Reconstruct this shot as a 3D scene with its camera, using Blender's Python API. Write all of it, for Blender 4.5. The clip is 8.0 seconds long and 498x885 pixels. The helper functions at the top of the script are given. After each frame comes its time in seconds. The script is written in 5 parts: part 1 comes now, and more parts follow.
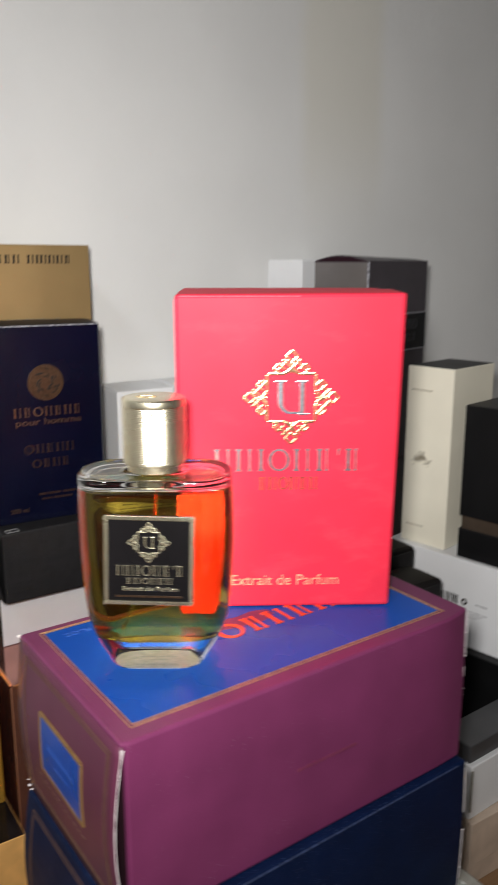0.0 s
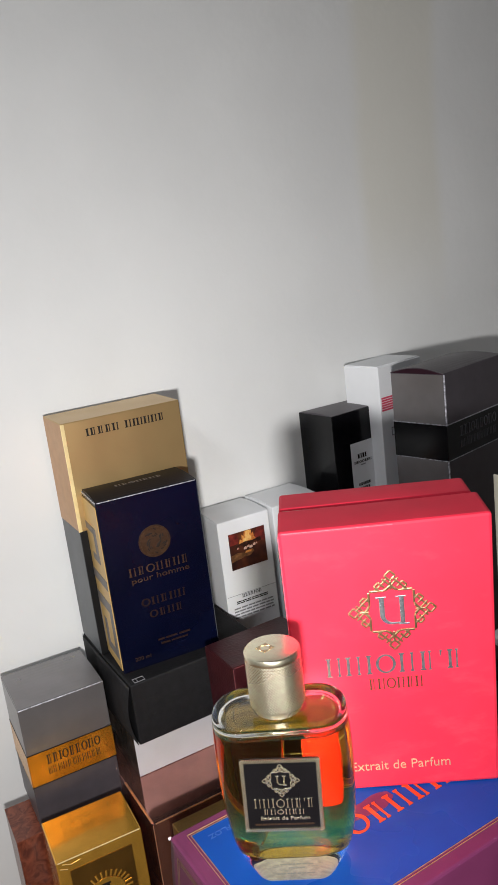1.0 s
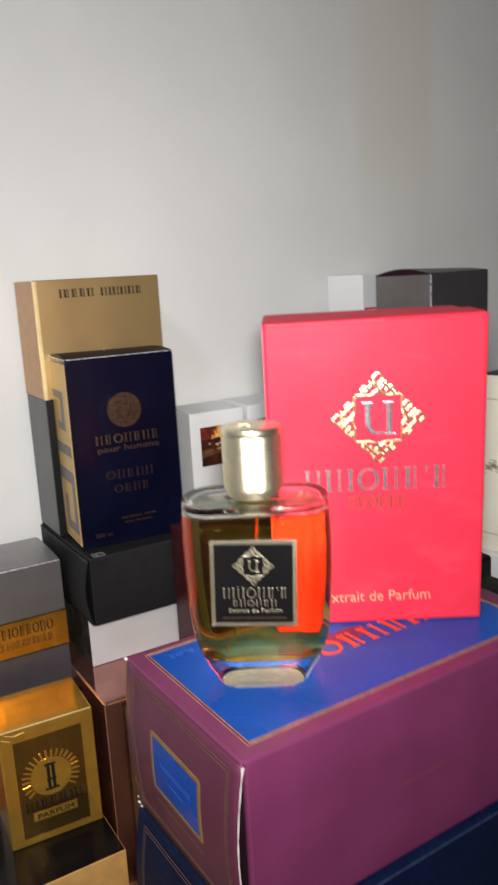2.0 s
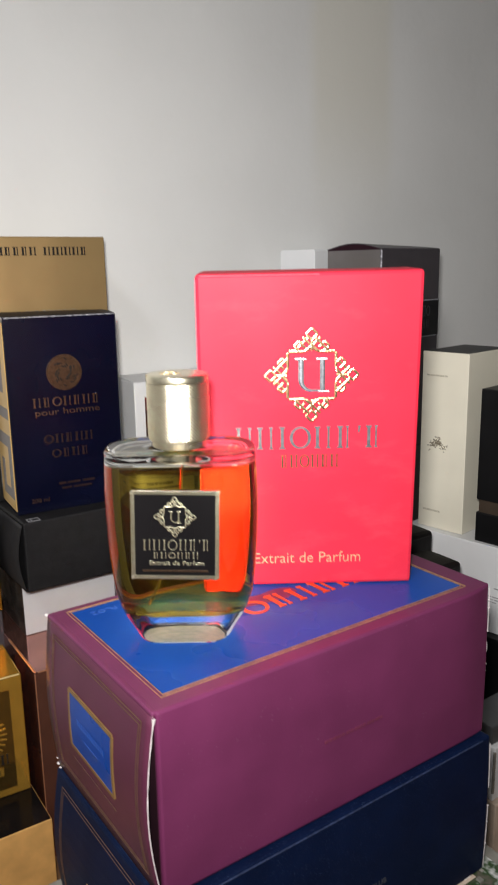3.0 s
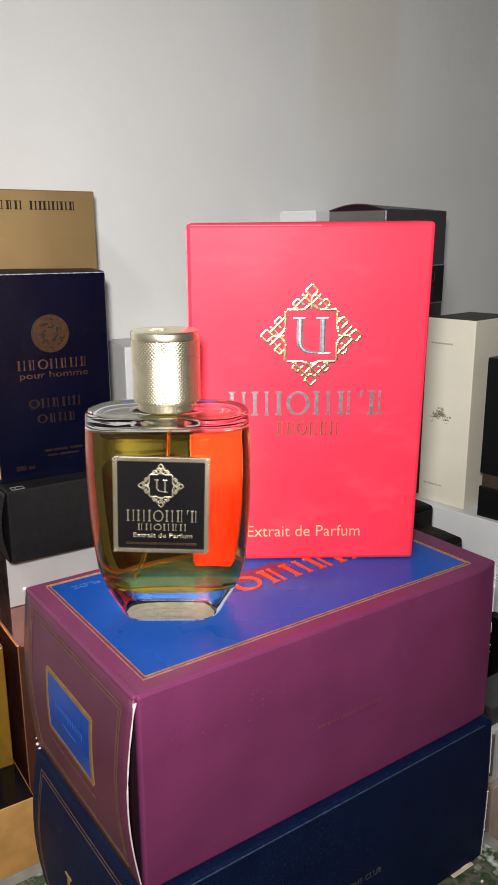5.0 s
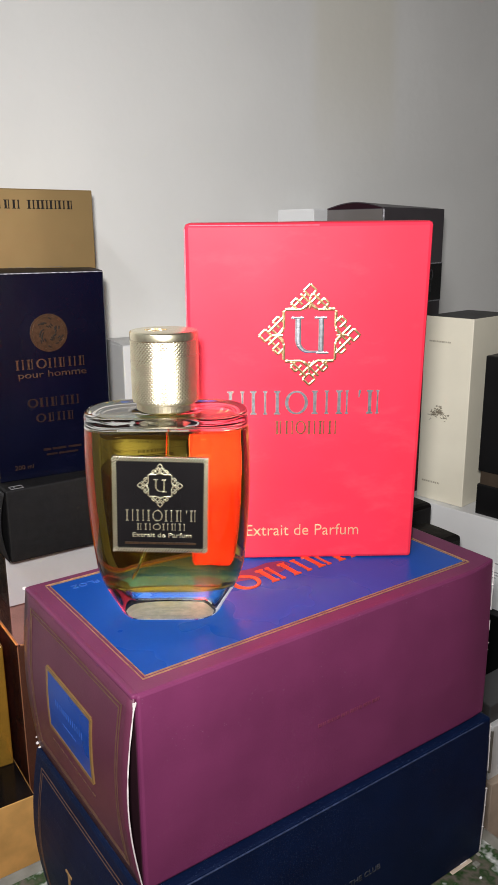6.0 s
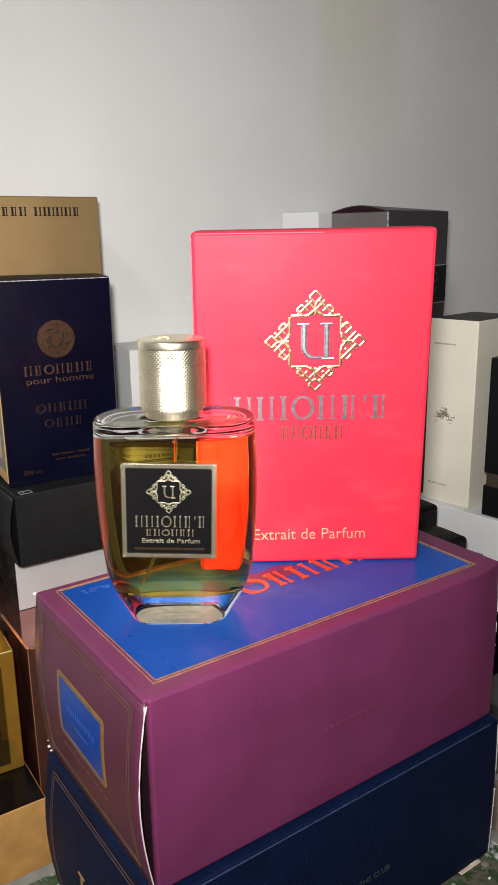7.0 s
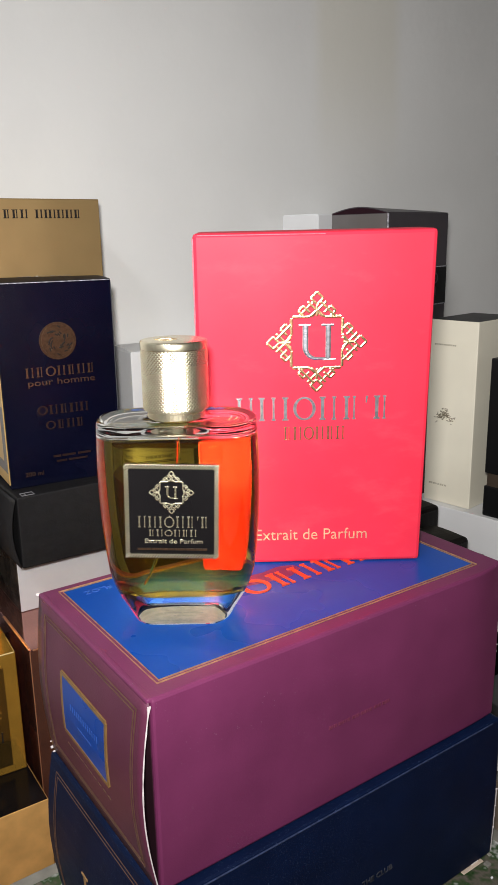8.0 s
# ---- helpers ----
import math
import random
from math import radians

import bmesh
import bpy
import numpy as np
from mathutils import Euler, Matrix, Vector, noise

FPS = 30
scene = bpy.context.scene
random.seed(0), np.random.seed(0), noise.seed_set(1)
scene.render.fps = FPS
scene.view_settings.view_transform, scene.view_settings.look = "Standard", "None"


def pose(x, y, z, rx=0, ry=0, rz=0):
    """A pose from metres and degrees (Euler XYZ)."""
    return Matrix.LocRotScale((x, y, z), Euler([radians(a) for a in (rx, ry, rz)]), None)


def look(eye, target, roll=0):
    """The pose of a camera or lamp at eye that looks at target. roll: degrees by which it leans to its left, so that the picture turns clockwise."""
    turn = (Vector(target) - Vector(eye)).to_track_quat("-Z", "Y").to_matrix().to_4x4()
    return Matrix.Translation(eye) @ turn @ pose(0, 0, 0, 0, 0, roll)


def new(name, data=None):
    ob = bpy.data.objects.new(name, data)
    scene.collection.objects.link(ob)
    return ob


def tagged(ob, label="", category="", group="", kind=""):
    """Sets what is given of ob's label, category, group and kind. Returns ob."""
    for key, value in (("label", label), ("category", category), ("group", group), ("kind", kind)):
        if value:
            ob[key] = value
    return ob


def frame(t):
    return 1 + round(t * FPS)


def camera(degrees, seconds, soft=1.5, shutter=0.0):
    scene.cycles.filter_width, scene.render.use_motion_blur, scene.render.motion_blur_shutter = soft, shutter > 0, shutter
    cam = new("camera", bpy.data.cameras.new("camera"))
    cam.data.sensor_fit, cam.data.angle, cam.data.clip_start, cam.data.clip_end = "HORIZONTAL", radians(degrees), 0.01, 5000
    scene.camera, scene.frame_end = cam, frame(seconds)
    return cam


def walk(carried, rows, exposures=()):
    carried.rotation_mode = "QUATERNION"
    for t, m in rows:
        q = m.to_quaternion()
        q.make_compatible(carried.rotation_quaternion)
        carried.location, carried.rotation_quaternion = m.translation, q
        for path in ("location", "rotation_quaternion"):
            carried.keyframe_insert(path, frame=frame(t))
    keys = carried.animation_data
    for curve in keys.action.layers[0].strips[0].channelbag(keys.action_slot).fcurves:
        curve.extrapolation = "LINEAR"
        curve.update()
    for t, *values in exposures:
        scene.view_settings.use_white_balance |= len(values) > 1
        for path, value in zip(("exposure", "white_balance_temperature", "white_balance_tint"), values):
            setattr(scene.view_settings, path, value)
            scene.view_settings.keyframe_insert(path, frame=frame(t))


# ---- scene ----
cam = camera(35.39, 8.0, soft=1.3, shutter=0.9)
walk(cam, [
    (0, pose(-0.0090, -0.0261, 0.3244, 77.04, -0.05, -7.47)),
    (0.1, pose(-0.0130, -0.0208, 0.3286, 76.22, -0.04, -7.30)),
    (0.2, pose(-0.0150, -0.0157, 0.3376, 75.55, 0.22, -6.92)),
    (0.3, pose(-0.0123, -0.0073, 0.3578, 74.47, 1.49, -5.84)),
    (0.4, pose(-0.0107, -0.0082, 0.3818, 74.37, 2.74, -5.13)),
    (0.5, pose(-0.0102, -0.0229, 0.4190, 74.32, 4.14, -4.36)),
    (0.6, pose(-0.0153, -0.0330, 0.4318, 76.23, 4.52, -4.03)),
    (0.8, pose(-0.0167, -0.0330, 0.4489, 75.81, 6.22, -3.48)),
    (1, pose(-0.0139, -0.0334, 0.4463, 76.09, 6.78, -3.18)),
    (1.3, pose(-0.0247, -0.0428, 0.4193, 77.69, 4.85, -3.76)),
    (1.5, pose(-0.0301, -0.0463, 0.3800, 78.07, 3.78, -3.88)),
    (1.7, pose(-0.0338, -0.0404, 0.3577, 78.05, 2.43, -3.98)),
    (2, pose(-0.0309, -0.0334, 0.3338, 77.79, 3.08, -4.79)),
    (2.2, pose(-0.0277, -0.0345, 0.3305, 77.87, 2.86, -5.53)),
    (3.3, pose(-0.0139, -0.0263, 0.3085, 76.93, 0.73, -7.15)),
    (3.5, pose(-0.0148, -0.0210, 0.3060, 76.81, 0.55, -7.02)),
    (4, pose(-0.0132, -0.0101, 0.2998, 76.00, 0.40, -7.06)),
    (4.5, pose(-0.0130, -0.0092, 0.3065, 75.65, 0.24, -7.07)),
    (5, pose(-0.0113, -0.0086, 0.3056, 75.22, 0.20, -7.03)),
    (5.2, pose(-0.0102, -0.0078, 0.3065, 75.09, 0.17, -7.23)),
    (6.3, pose(-0.0118, -0.0105, 0.3068, 75.01, 0.48, -7.05)),
    (6.5, pose(-0.0110, -0.0114, 0.3080, 75.01, 0.70, -6.78)),
    (7, pose(-0.0123, -0.0117, 0.3097, 75.05, 0.84, -6.88)),
    (7.5, pose(-0.0144, -0.0102, 0.3095, 75.09, 0.85, -6.84)),
    (8, pose(-0.0134, -0.0128, 0.3095, 75.19, 0.97, -6.93)),
], exposures=[(0.0, -0.04, 6500, 10), (0.5, 0.06, 6420, 10), (1.0, 0.04, 6320, 10), (1.5, -0.02, 6380, 11), (2.2, -0.04, 6500, 10), (3.5, 0.0, 6500, 10), (8.0, 0.0, 6500, 10)])

# ---- light ----
WX, WY, WYAW = -0.163, 0.593, 26.0          # a point of the back wall and its direction
FLOOR_Z, TABLE_Z, CEIL_Z = -0.84, -0.09, 1.66
room = pose(WX, WY, 0, 0, 0, WYAW)           # room frame: x along the wall, y into it

world = bpy.data.worlds.new("world")
scene.world = world
world.use_nodes = True
world.node_tree.nodes["Background"].inputs[0].default_value = (0.55, 0.68, 1.0, 1)
world.node_tree.nodes["Background"].inputs[1].default_value = 0.4


def lamp(name, kind, m, watts, colour, size=0.1, size_y=None):
    data = bpy.data.lights.new(name, kind)
    data.energy, data.color = watts, colour
    if kind == "AREA":
        data.shape = "RECTANGLE" if size_y else "DISK"
        data.size = size
        if size_y:
            data.size_y = size_y
    else:
        data.shadow_soft_size = size
    ob = new(name, data)
    ob.matrix_world = m
    return ob


LX, LY = -1.08, -0.95                            # the added ceiling light


# the torch of the phone that films, and an added, unseen ceiling light for fill
lamp("phone_torch", "AREA", look((-0.026, -0.024, 0.350), (-0.022, 0.45, 0.27)), 1.52, (1.0, 0.97, 0.94), 0.03).data.spread = radians(120)
lamp("ceiling_fill_lamp", "AREA", room @ pose(LX, LY, CEIL_Z - 0.09), 12.0, (0.93, 0.96, 1.0), 0.4)


# ---- materials ----
def nodes_of(name):
    m = bpy.data.materials.new(name)
    m.use_nodes = True
    return m, m.node_tree.nodes, m.node_tree.links, m.node_tree.nodes["Principled BSDF"]


def noise_ramp(n, l, scale, lo, hi, detail=4, a=0.35, b=0.65, stretch=None):
    tc = n.new("ShaderNodeTexCoord")
    tex = n.new("ShaderNodeTexNoise")
    tex.inputs["Scale"].default_value, tex.inputs["Detail"].default_value = scale, detail
    if stretch:
        mp = n.new("ShaderNodeMapping")
        mp.inputs["Scale"].default_value = stretch
        l.new(tc.outputs["Object"], mp.inputs["Vector"])
        l.new(mp.outputs["Vector"], tex.inputs["Vector"])
    else:
        l.new(tc.outputs["Object"], tex.inputs["Vector"])
    ramp = n.new("ShaderNodeValToRGB")
    ramp.color_ramp.elements[0].position, ramp.color_ramp.elements[1].position = a, b
    ramp.color_ramp.elements[0].color, ramp.color_ramp.elements[1].color = (*lo, 1), (*hi, 1)
    l.new(tex.outputs["Fac"], ramp.inputs["Fac"])
    return tex, ramp


def paper(name, colour, rough=0.45, vary=0.12, scale=60, bump=0.05, grain=900, coat=0.0, metal=0.0, specks=0.0, speck=(0.6, 0.6, 0.62), ior=1.45, scuff=0.0):
    """Printed board or foil: a base colour with mottling, fine grain relief and, on dusty boxes, specks of lint."""
    m, n, l, p = nodes_of(name)
    lo, hi = [x * (1 - vary) for x in colour], [min(1, x * (1 + vary)) for x in colour]
    _, ramp = noise_ramp(n, l, scale, lo, hi)
    out = ramp.outputs["Color"]
    tc = n.new("ShaderNodeTexCoord")
    if specks:
        vor = n.new("ShaderNodeTexVoronoi")
        vor.inputs["Scale"].default_value = 1300
        l.new(tc.outputs["Object"], vor.inputs["Vector"])
        lt = n.new("ShaderNodeMath")
        lt.operation, lt.inputs[1].default_value = "LESS_THAN", 0.24
        l.new(vor.outputs["Distance"], lt.inputs[0])
        big = n.new("ShaderNodeTexNoise")
        big.inputs["Scale"].default_value = 45
        l.new(tc.outputs["Object"], big.inputs["Vector"])
        gt = n.new("ShaderNodeMapRange")
        gt.inputs["From Min"].default_value, gt.inputs["From Max"].default_value = 0.62 - 0.2 * specks, 0.75
        l.new(big.outputs["Fac"], gt.inputs["Value"])
        sep = n.new("ShaderNodeSeparateColor")
        l.new(vor.outputs["Color"], sep.inputs["Color"])
        some = n.new("ShaderNodeMath")
        some.operation, some.inputs[1].default_value = "LESS_THAN", 0.2 * specks
        l.new(sep.outputs["Red"], some.inputs[0])
        mul = n.new("ShaderNodeMath")
        mul.operation = "MULTIPLY"
        l.new(lt.outputs[0], mul.inputs[0])
        l.new(gt.outputs["Result"], mul.inputs[1])
        mul2 = n.new("ShaderNodeMath")
        mul2.operation = "MULTIPLY"
        l.new(mul.outputs[0], mul2.inputs[0])
        l.new(some.outputs[0], mul2.inputs[1])
        mix = n.new("ShaderNodeMix")
        mix.data_type = "RGBA"
        mix.inputs["B"].default_value = (*speck, 1)
        l.new(mul2.outputs[0], mix.inputs["Factor"])
        l.new(out, mix.inputs["A"])
        out = mix.outputs["Result"]
    if scuff:                                    # rubbed, paler streaks of handling
        mp = n.new("ShaderNodeMapping")
        mp.inputs["Scale"].default_value = (30, 30, 75)
        mp.inputs["Rotation"].default_value = (0.2, 0.5, 0.3)
        l.new(tc.outputs["Object"], mp.inputs["Vector"])
        rub = n.new("ShaderNodeTexNoise")
        rub.inputs["Scale"].default_value, rub.inputs["Detail"].default_value, rub.inputs["Roughness"].default_value = 1.0, 6, 0.65
        l.new(mp.outputs["Vector"], rub.inputs["Vector"])
        mr = n.new("ShaderNodeMapRange")
        mr.inputs["From Min"].default_value, mr.inputs["From Max"].default_value, mr.inputs["To Max"].default_value = 0.55, 0.78, scuff * 3
        l.new(rub.outputs["Fac"], mr.inputs["Value"])
        pale = n.new("ShaderNodeMix")
        pale.data_type = "RGBA"
        pale.inputs["B"].default_value = (0.75, 0.35, 0.36, 1)
        l.new(mr.outputs["Result"], pale.inputs["Factor"])
        l.new(out, pale.inputs["A"])
        out = pale.outputs["Result"]
    l.new(out, p.inputs["Base Color"])
    fine = n.new("ShaderNodeTexNoise")
    fine.inputs["Scale"].default_value, fine.inputs["Detail"].default_value = grain, 3
    l.new(tc.outputs["Object"], fine.inputs["Vector"])
    bp = n.new("ShaderNodeBump")
    bp.inputs["Strength"].default_value, bp.inputs["Distance"].default_value = bump, 0.001
    l.new(fine.outputs["Fac"], bp.inputs["Height"])
    l.new(bp.outputs["Normal"], p.inputs["Normal"])
    rr = n.new("ShaderNodeMapRange")
    rr.inputs["To Min"].default_value, rr.inputs["To Max"].default_value = max(0.03, rough - 0.07), rough + 0.07
    wear = n.new("ShaderNodeTexNoise")
    wear.inputs["Scale"].default_value = 25
    l.new(tc.outputs["Object"], wear.inputs["Vector"])
    l.new(wear.outputs["Fac"], rr.inputs["Value"])
    l.new(rr.outputs["Result"], p.inputs["Roughness"])
    p.inputs["Metallic"].default_value, p.inputs["Coat Weight"].default_value, p.inputs["IOR"].default_value = metal, coat, ior
    p.inputs["Coat Roughness"].default_value = 0.12
    return m


def glass(name, colour, ior, rough=0.0):
    m = bpy.data.materials.new(name)
    m.use_nodes = True
    n, l = m.node_tree.nodes, m.node_tree.links
    n.remove(n["Principled BSDF"])
    g = n.new("ShaderNodeBsdfGlass")
    g.inputs["Color"].default_value, g.inputs["IOR"].default_value, g.inputs["Roughness"].default_value = (*colour, 1), ior, rough
    l.new(g.outputs[0], n["Material Output"].inputs["Surface"])
    return m


def picture(name, stops, scale):
    """A small printed picture: soft patches of colour."""
    m, n, l, p = nodes_of(name)
    tex, ramp = noise_ramp(n, l, scale, stops[0], stops[-1], 3, 0.3, 0.7)
    for i, c in enumerate(stops[1:-1]):
        e = ramp.color_ramp.elements.new(0.3 + 0.4 * (i + 1) / (len(stops) - 1))
        e.color = (*c, 1)
    l.new(ramp.outputs["Color"], p.inputs["Base Color"])
    p.inputs["Roughness"].default_value = 0.35
    return m


def burl(name):
    m, n, l, p = nodes_of(name)
    tex, ramp = noise_ramp(n, l, 120, (0.08, 0.016, 0.007), (0.22, 0.055, 0.025), 8, 0.35, 0.65, (1, 1, 0.7))
    tex.inputs["Distortion"].default_value = 2.0
    l.new(ramp.outputs["Color"], p.inputs["Base Color"])
    p.inputs["Roughness"].default_value = 0.25
    return m


def wall_paint(name, colour, shade_band_at=None):
    m, n, l, p = nodes_of(name)
    lo, hi = [x * 0.95 for x in colour], colour
    _, ramp = noise_ramp(n, l, 6, lo, hi, 6, 0.4, 0.6)
    out = ramp.outputs["Color"]
    if shade_band_at:
        # shade from the bluish room light, painted as a warmer band, thinning out downwards
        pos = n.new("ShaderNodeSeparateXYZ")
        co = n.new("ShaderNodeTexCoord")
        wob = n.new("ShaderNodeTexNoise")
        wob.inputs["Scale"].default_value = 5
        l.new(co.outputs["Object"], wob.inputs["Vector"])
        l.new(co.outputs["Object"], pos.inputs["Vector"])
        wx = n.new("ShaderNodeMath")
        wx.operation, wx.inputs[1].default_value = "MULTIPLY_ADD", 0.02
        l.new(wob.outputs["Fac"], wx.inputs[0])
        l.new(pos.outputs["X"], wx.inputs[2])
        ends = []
        for a, b, src in ((shade_band_at[0], shade_band_at[0] + 0.022, wx.outputs[0]), (shade_band_at[1] + 0.02, shade_band_at[1], wx.outputs[0]), (shade_band_at[2], shade_band_at[2] + 0.16, pos.outputs["Z"])):
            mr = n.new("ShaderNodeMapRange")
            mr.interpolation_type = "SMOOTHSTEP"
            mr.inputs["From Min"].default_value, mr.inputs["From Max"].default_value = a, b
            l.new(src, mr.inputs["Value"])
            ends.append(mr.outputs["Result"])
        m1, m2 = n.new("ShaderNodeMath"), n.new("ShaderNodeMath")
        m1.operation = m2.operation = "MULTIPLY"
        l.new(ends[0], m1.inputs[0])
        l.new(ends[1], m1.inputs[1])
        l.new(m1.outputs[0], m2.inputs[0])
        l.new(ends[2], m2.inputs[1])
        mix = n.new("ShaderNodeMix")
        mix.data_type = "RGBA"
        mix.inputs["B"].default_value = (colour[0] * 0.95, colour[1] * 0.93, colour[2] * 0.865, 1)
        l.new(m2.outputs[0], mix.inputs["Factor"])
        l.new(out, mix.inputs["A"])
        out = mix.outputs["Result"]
    vor = n.new("ShaderNodeTexVoronoi")
    vor.inputs["Scale"].default_value = 11
    vt = n.new("ShaderNodeTexCoord")
    l.new(vt.outputs["Object"], vor.inputs["Vector"])
    near, few, both = n.new("ShaderNodeMath"), n.new("ShaderNodeMath"), n.new("ShaderNodeMath")
    near.operation, near.inputs[1].default_value = "LESS_THAN", 0.016
    few.operation, few.inputs[1].default_value = "LESS_THAN", 0.45
    both.operation = "MULTIPLY"
    sep = n.new("ShaderNodeSeparateColor")
    l.new(vor.outputs["Distance"], near.inputs[0])
    l.new(vor.outputs["Color"], sep.inputs["Color"])
    l.new(sep.outputs["Red"], few.inputs[0])
    l.new(near.outputs[0], both.inputs[0])
    l.new(few.outputs[0], both.inputs[1])
    spot = n.new("ShaderNodeMix")
    spot.data_type = "RGBA"
    spot.inputs["B"].default_value = (0.4, 0.37, 0.33, 1)
    l.new(both.outputs[0], spot.inputs["Factor"])
    l.new(out, spot.inputs["A"])
    l.new(spot.outputs["Result"], p.inputs["Base Color"])
    p.inputs["Roughness"].default_value = 0.6
    fine = n.new("ShaderNodeTexNoise")
    fine.inputs["Scale"].default_value, fine.inputs["Detail"].default_value = 120, 5
    wide = n.new("ShaderNodeTexNoise")
    wide.inputs["Scale"].default_value = 9
    tc = n.new("ShaderNodeTexCoord")
    l.new(tc.outputs["Object"], fine.inputs["Vector"])
    l.new(tc.outputs["Object"], wide.inputs["Vector"])
    add = n.new("ShaderNodeMath")
    add.operation = "MULTIPLY_ADD"
    add.inputs[1].default_value = 8.0
    l.new(wide.outputs["Fac"], add.inputs[0])
    l.new(fine.outputs["Fac"], add.inputs[2])
    bp = n.new("ShaderNodeBump")
    bp.inputs["Strength"].default_value, bp.inputs["Distance"].default_value = 0.25, 0.0008
    l.new(add.outputs[0], bp.inputs["Height"])
    l.new(bp.outputs["Normal"], p.inputs["Normal"])
    return m


def wood(name, lo, hi):
    m, n, l, p = nodes_of(name)
    _, ramp = noise_ramp(n, l, 14, lo, hi, 6, 0.35, 0.65, (1, 9, 9))
    l.new(ramp.outputs["Color"], p.inputs["Base Color"])
    p.inputs["Roughness"].default_value = 0.4
    return m


WALL = wall_paint("wall_paint", (0.76, 0.76, 0.75))
WALL_BACK = wall_paint("shade_band_wall_paint", (0.755, 0.757, 0.742), (0.340, 0.440, 0.33))
CEIL = wall_paint("ceiling_paint", (0.8, 0.8, 0.79))
FLOORM = wood("floor_wood", (0.16, 0.09, 0.05), (0.26, 0.16, 0.09))
TABLEM = wood("table_wood", (0.2, 0.11, 0.05), (0.32, 0.19, 0.1))
RED = paper("red_paper", (0.62, 0.024, 0.052), 0.5, 0.05, 40, 0.02, 700, ior=1.27, scuff=0.02)
RED_EDGE = paper("rubbed_red_highlight", (0.72, 0.08, 0.12), 0.45, 0.25, 300)
CREAM_CORE = paper("cream_board", (0.72, 0.66, 0.55), 0.6)
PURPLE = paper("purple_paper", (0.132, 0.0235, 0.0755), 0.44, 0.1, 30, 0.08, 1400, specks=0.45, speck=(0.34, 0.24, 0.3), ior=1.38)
# the same purple made darker: the end flap's shade is in its colour
PURPLE_SHADED = paper("purple_shaded_paper", (0.088, 0.019, 0.044), 0.42, 0.1, 30, 0.08, 1400, specks=0.4, speck=(0.3, 0.22, 0.26), ior=1.4)
BLUE = paper("royal_blue_print", (0.002, 0.05, 0.29), 0.28, 0.06, 40, 0.03, ior=1.3)
NAVY = paper("navy_paper", (0.002, 0.0068, 0.029), 0.5, 0.15, 40, 0.12, 1400, specks=1.3, speck=(0.06, 0.09, 0.18), ior=1.22)
GREY_WHITE = paper("greyish_white_board", (0.5, 0.5, 0.52), 0.35, 0.04, 20, 0.03)
WHITE = paper("white_board", (0.76, 0.77, 0.78), 0.4, 0.03, 20, 0.03)
NAVY_EDGE = paper("rubbed_navy_highlight", (0.022, 0.035, 0.085), 0.6, 0.35, 500)
WORN = paper("torn_white_paper", (0.62, 0.57, 0.57), 0.8, 0.15, 200)
# dark colour for the shade in gaps under flaps
GAP_SHADE = paper("gap_shade_board", (0.022, 0.007, 0.012), 0.8, ior=1.2)
GOLD_LINE = paper("gold_print", (0.46, 0.27, 0.12), 0.35, 0.15, 200, metal=0.5)
BORDER_GOLD = paper("thin_gold_border", (0.52, 0.33, 0.18), 0.32, 0.2, 300, metal=0.6)
ORANGE = paper("copper_red_foil", (0.72, 0.08, 0.025), 0.3, 0.1, 90, metal=0.35)
BLACK = paper("black_board", (0.0055, 0.0055, 0.006), 0.44, 0.2, 40, 0.08, ior=1.33)
BLACK_GLOSS = paper("black_gloss", (0.005, 0.005, 0.006), 0.16, 0.2, 40, 0.02, ior=1.36)
SOFT_BLACK = paper("grained_black_board", (0.0070, 0.0067, 0.0076), 0.66, 0.2, 160, 0.2, 700, ior=1.33)
CHARCOAL = paper("charcoal_board", (0.05, 0.05, 0.053), 0.42, 0.12, 40, 0.06)
DARKBROWN = paper("dark_brown_board", (0.006, 0.005, 0.005), 0.62, 0.2, 30, 0.06, ior=1.3)
GOLD_BOX = paper("matt_gold_foil", (0.53, 0.365, 0.165), 0.38, 0.025, 30, 0.04, 1800, metal=0.8)
GOLD_FOIL = paper("bright_gold_foil", (0.86, 0.47, 0.075), 0.14, 0.1, 60, 0.03, metal=0.76)
GOLD_MIRROR = paper("polished_dark_gold", (0.62, 0.37, 0.1), 0.09, 0.1, 60, 0.02, metal=0.95)
PALE_GOLD = paper("pale_gold_metal", (1.0, 0.89, 0.66), 0.27, 0.06, 300, 0.03, metal=1.0)
CAP_MARK = paper("etched_gold", (0.6, 0.5, 0.32), 0.4, 0.1, 300, metal=0.9)
EMBOSS_GOLD = paper("embossed_gold_foil", (0.58, 0.40, 0.21), 0.28, 0.15, 700, 0.12, 1100, metal=0.97)
SILVER = paper("silver_foil", (0.55, 0.57, 0.63), 0.25, 0.2, 500, 0.08, 1500, metal=0.9)
ROSE_FOIL = paper("rose_gold_print", (0.24, 0.14, 0.08), 0.3, 0.3, 500, metal=0.9)
ROSE_DIM = paper("dim_rose_print", (0.045, 0.022, 0.017), 0.35, 0.2, 300, metal=0.6)
MEDAL = paper("medallion_bronze", (0.125, 0.075, 0.044), 0.32, 0.2, 500, 0.1, 900, metal=0.85)
COPPER = paper("copper_edge", (0.75, 0.36, 0.2), 0.3, 0.15, 90, metal=0.7)
SLATE = paper("slate_grey_board", (0.07, 0.075, 0.08), 0.4, 0.08, 60)
MIDNIGHT = paper("midnight_blue_gloss", (0.0012, 0.0021, 0.0115), 0.26, 0.2, 20, 0.03, ior=1.36)
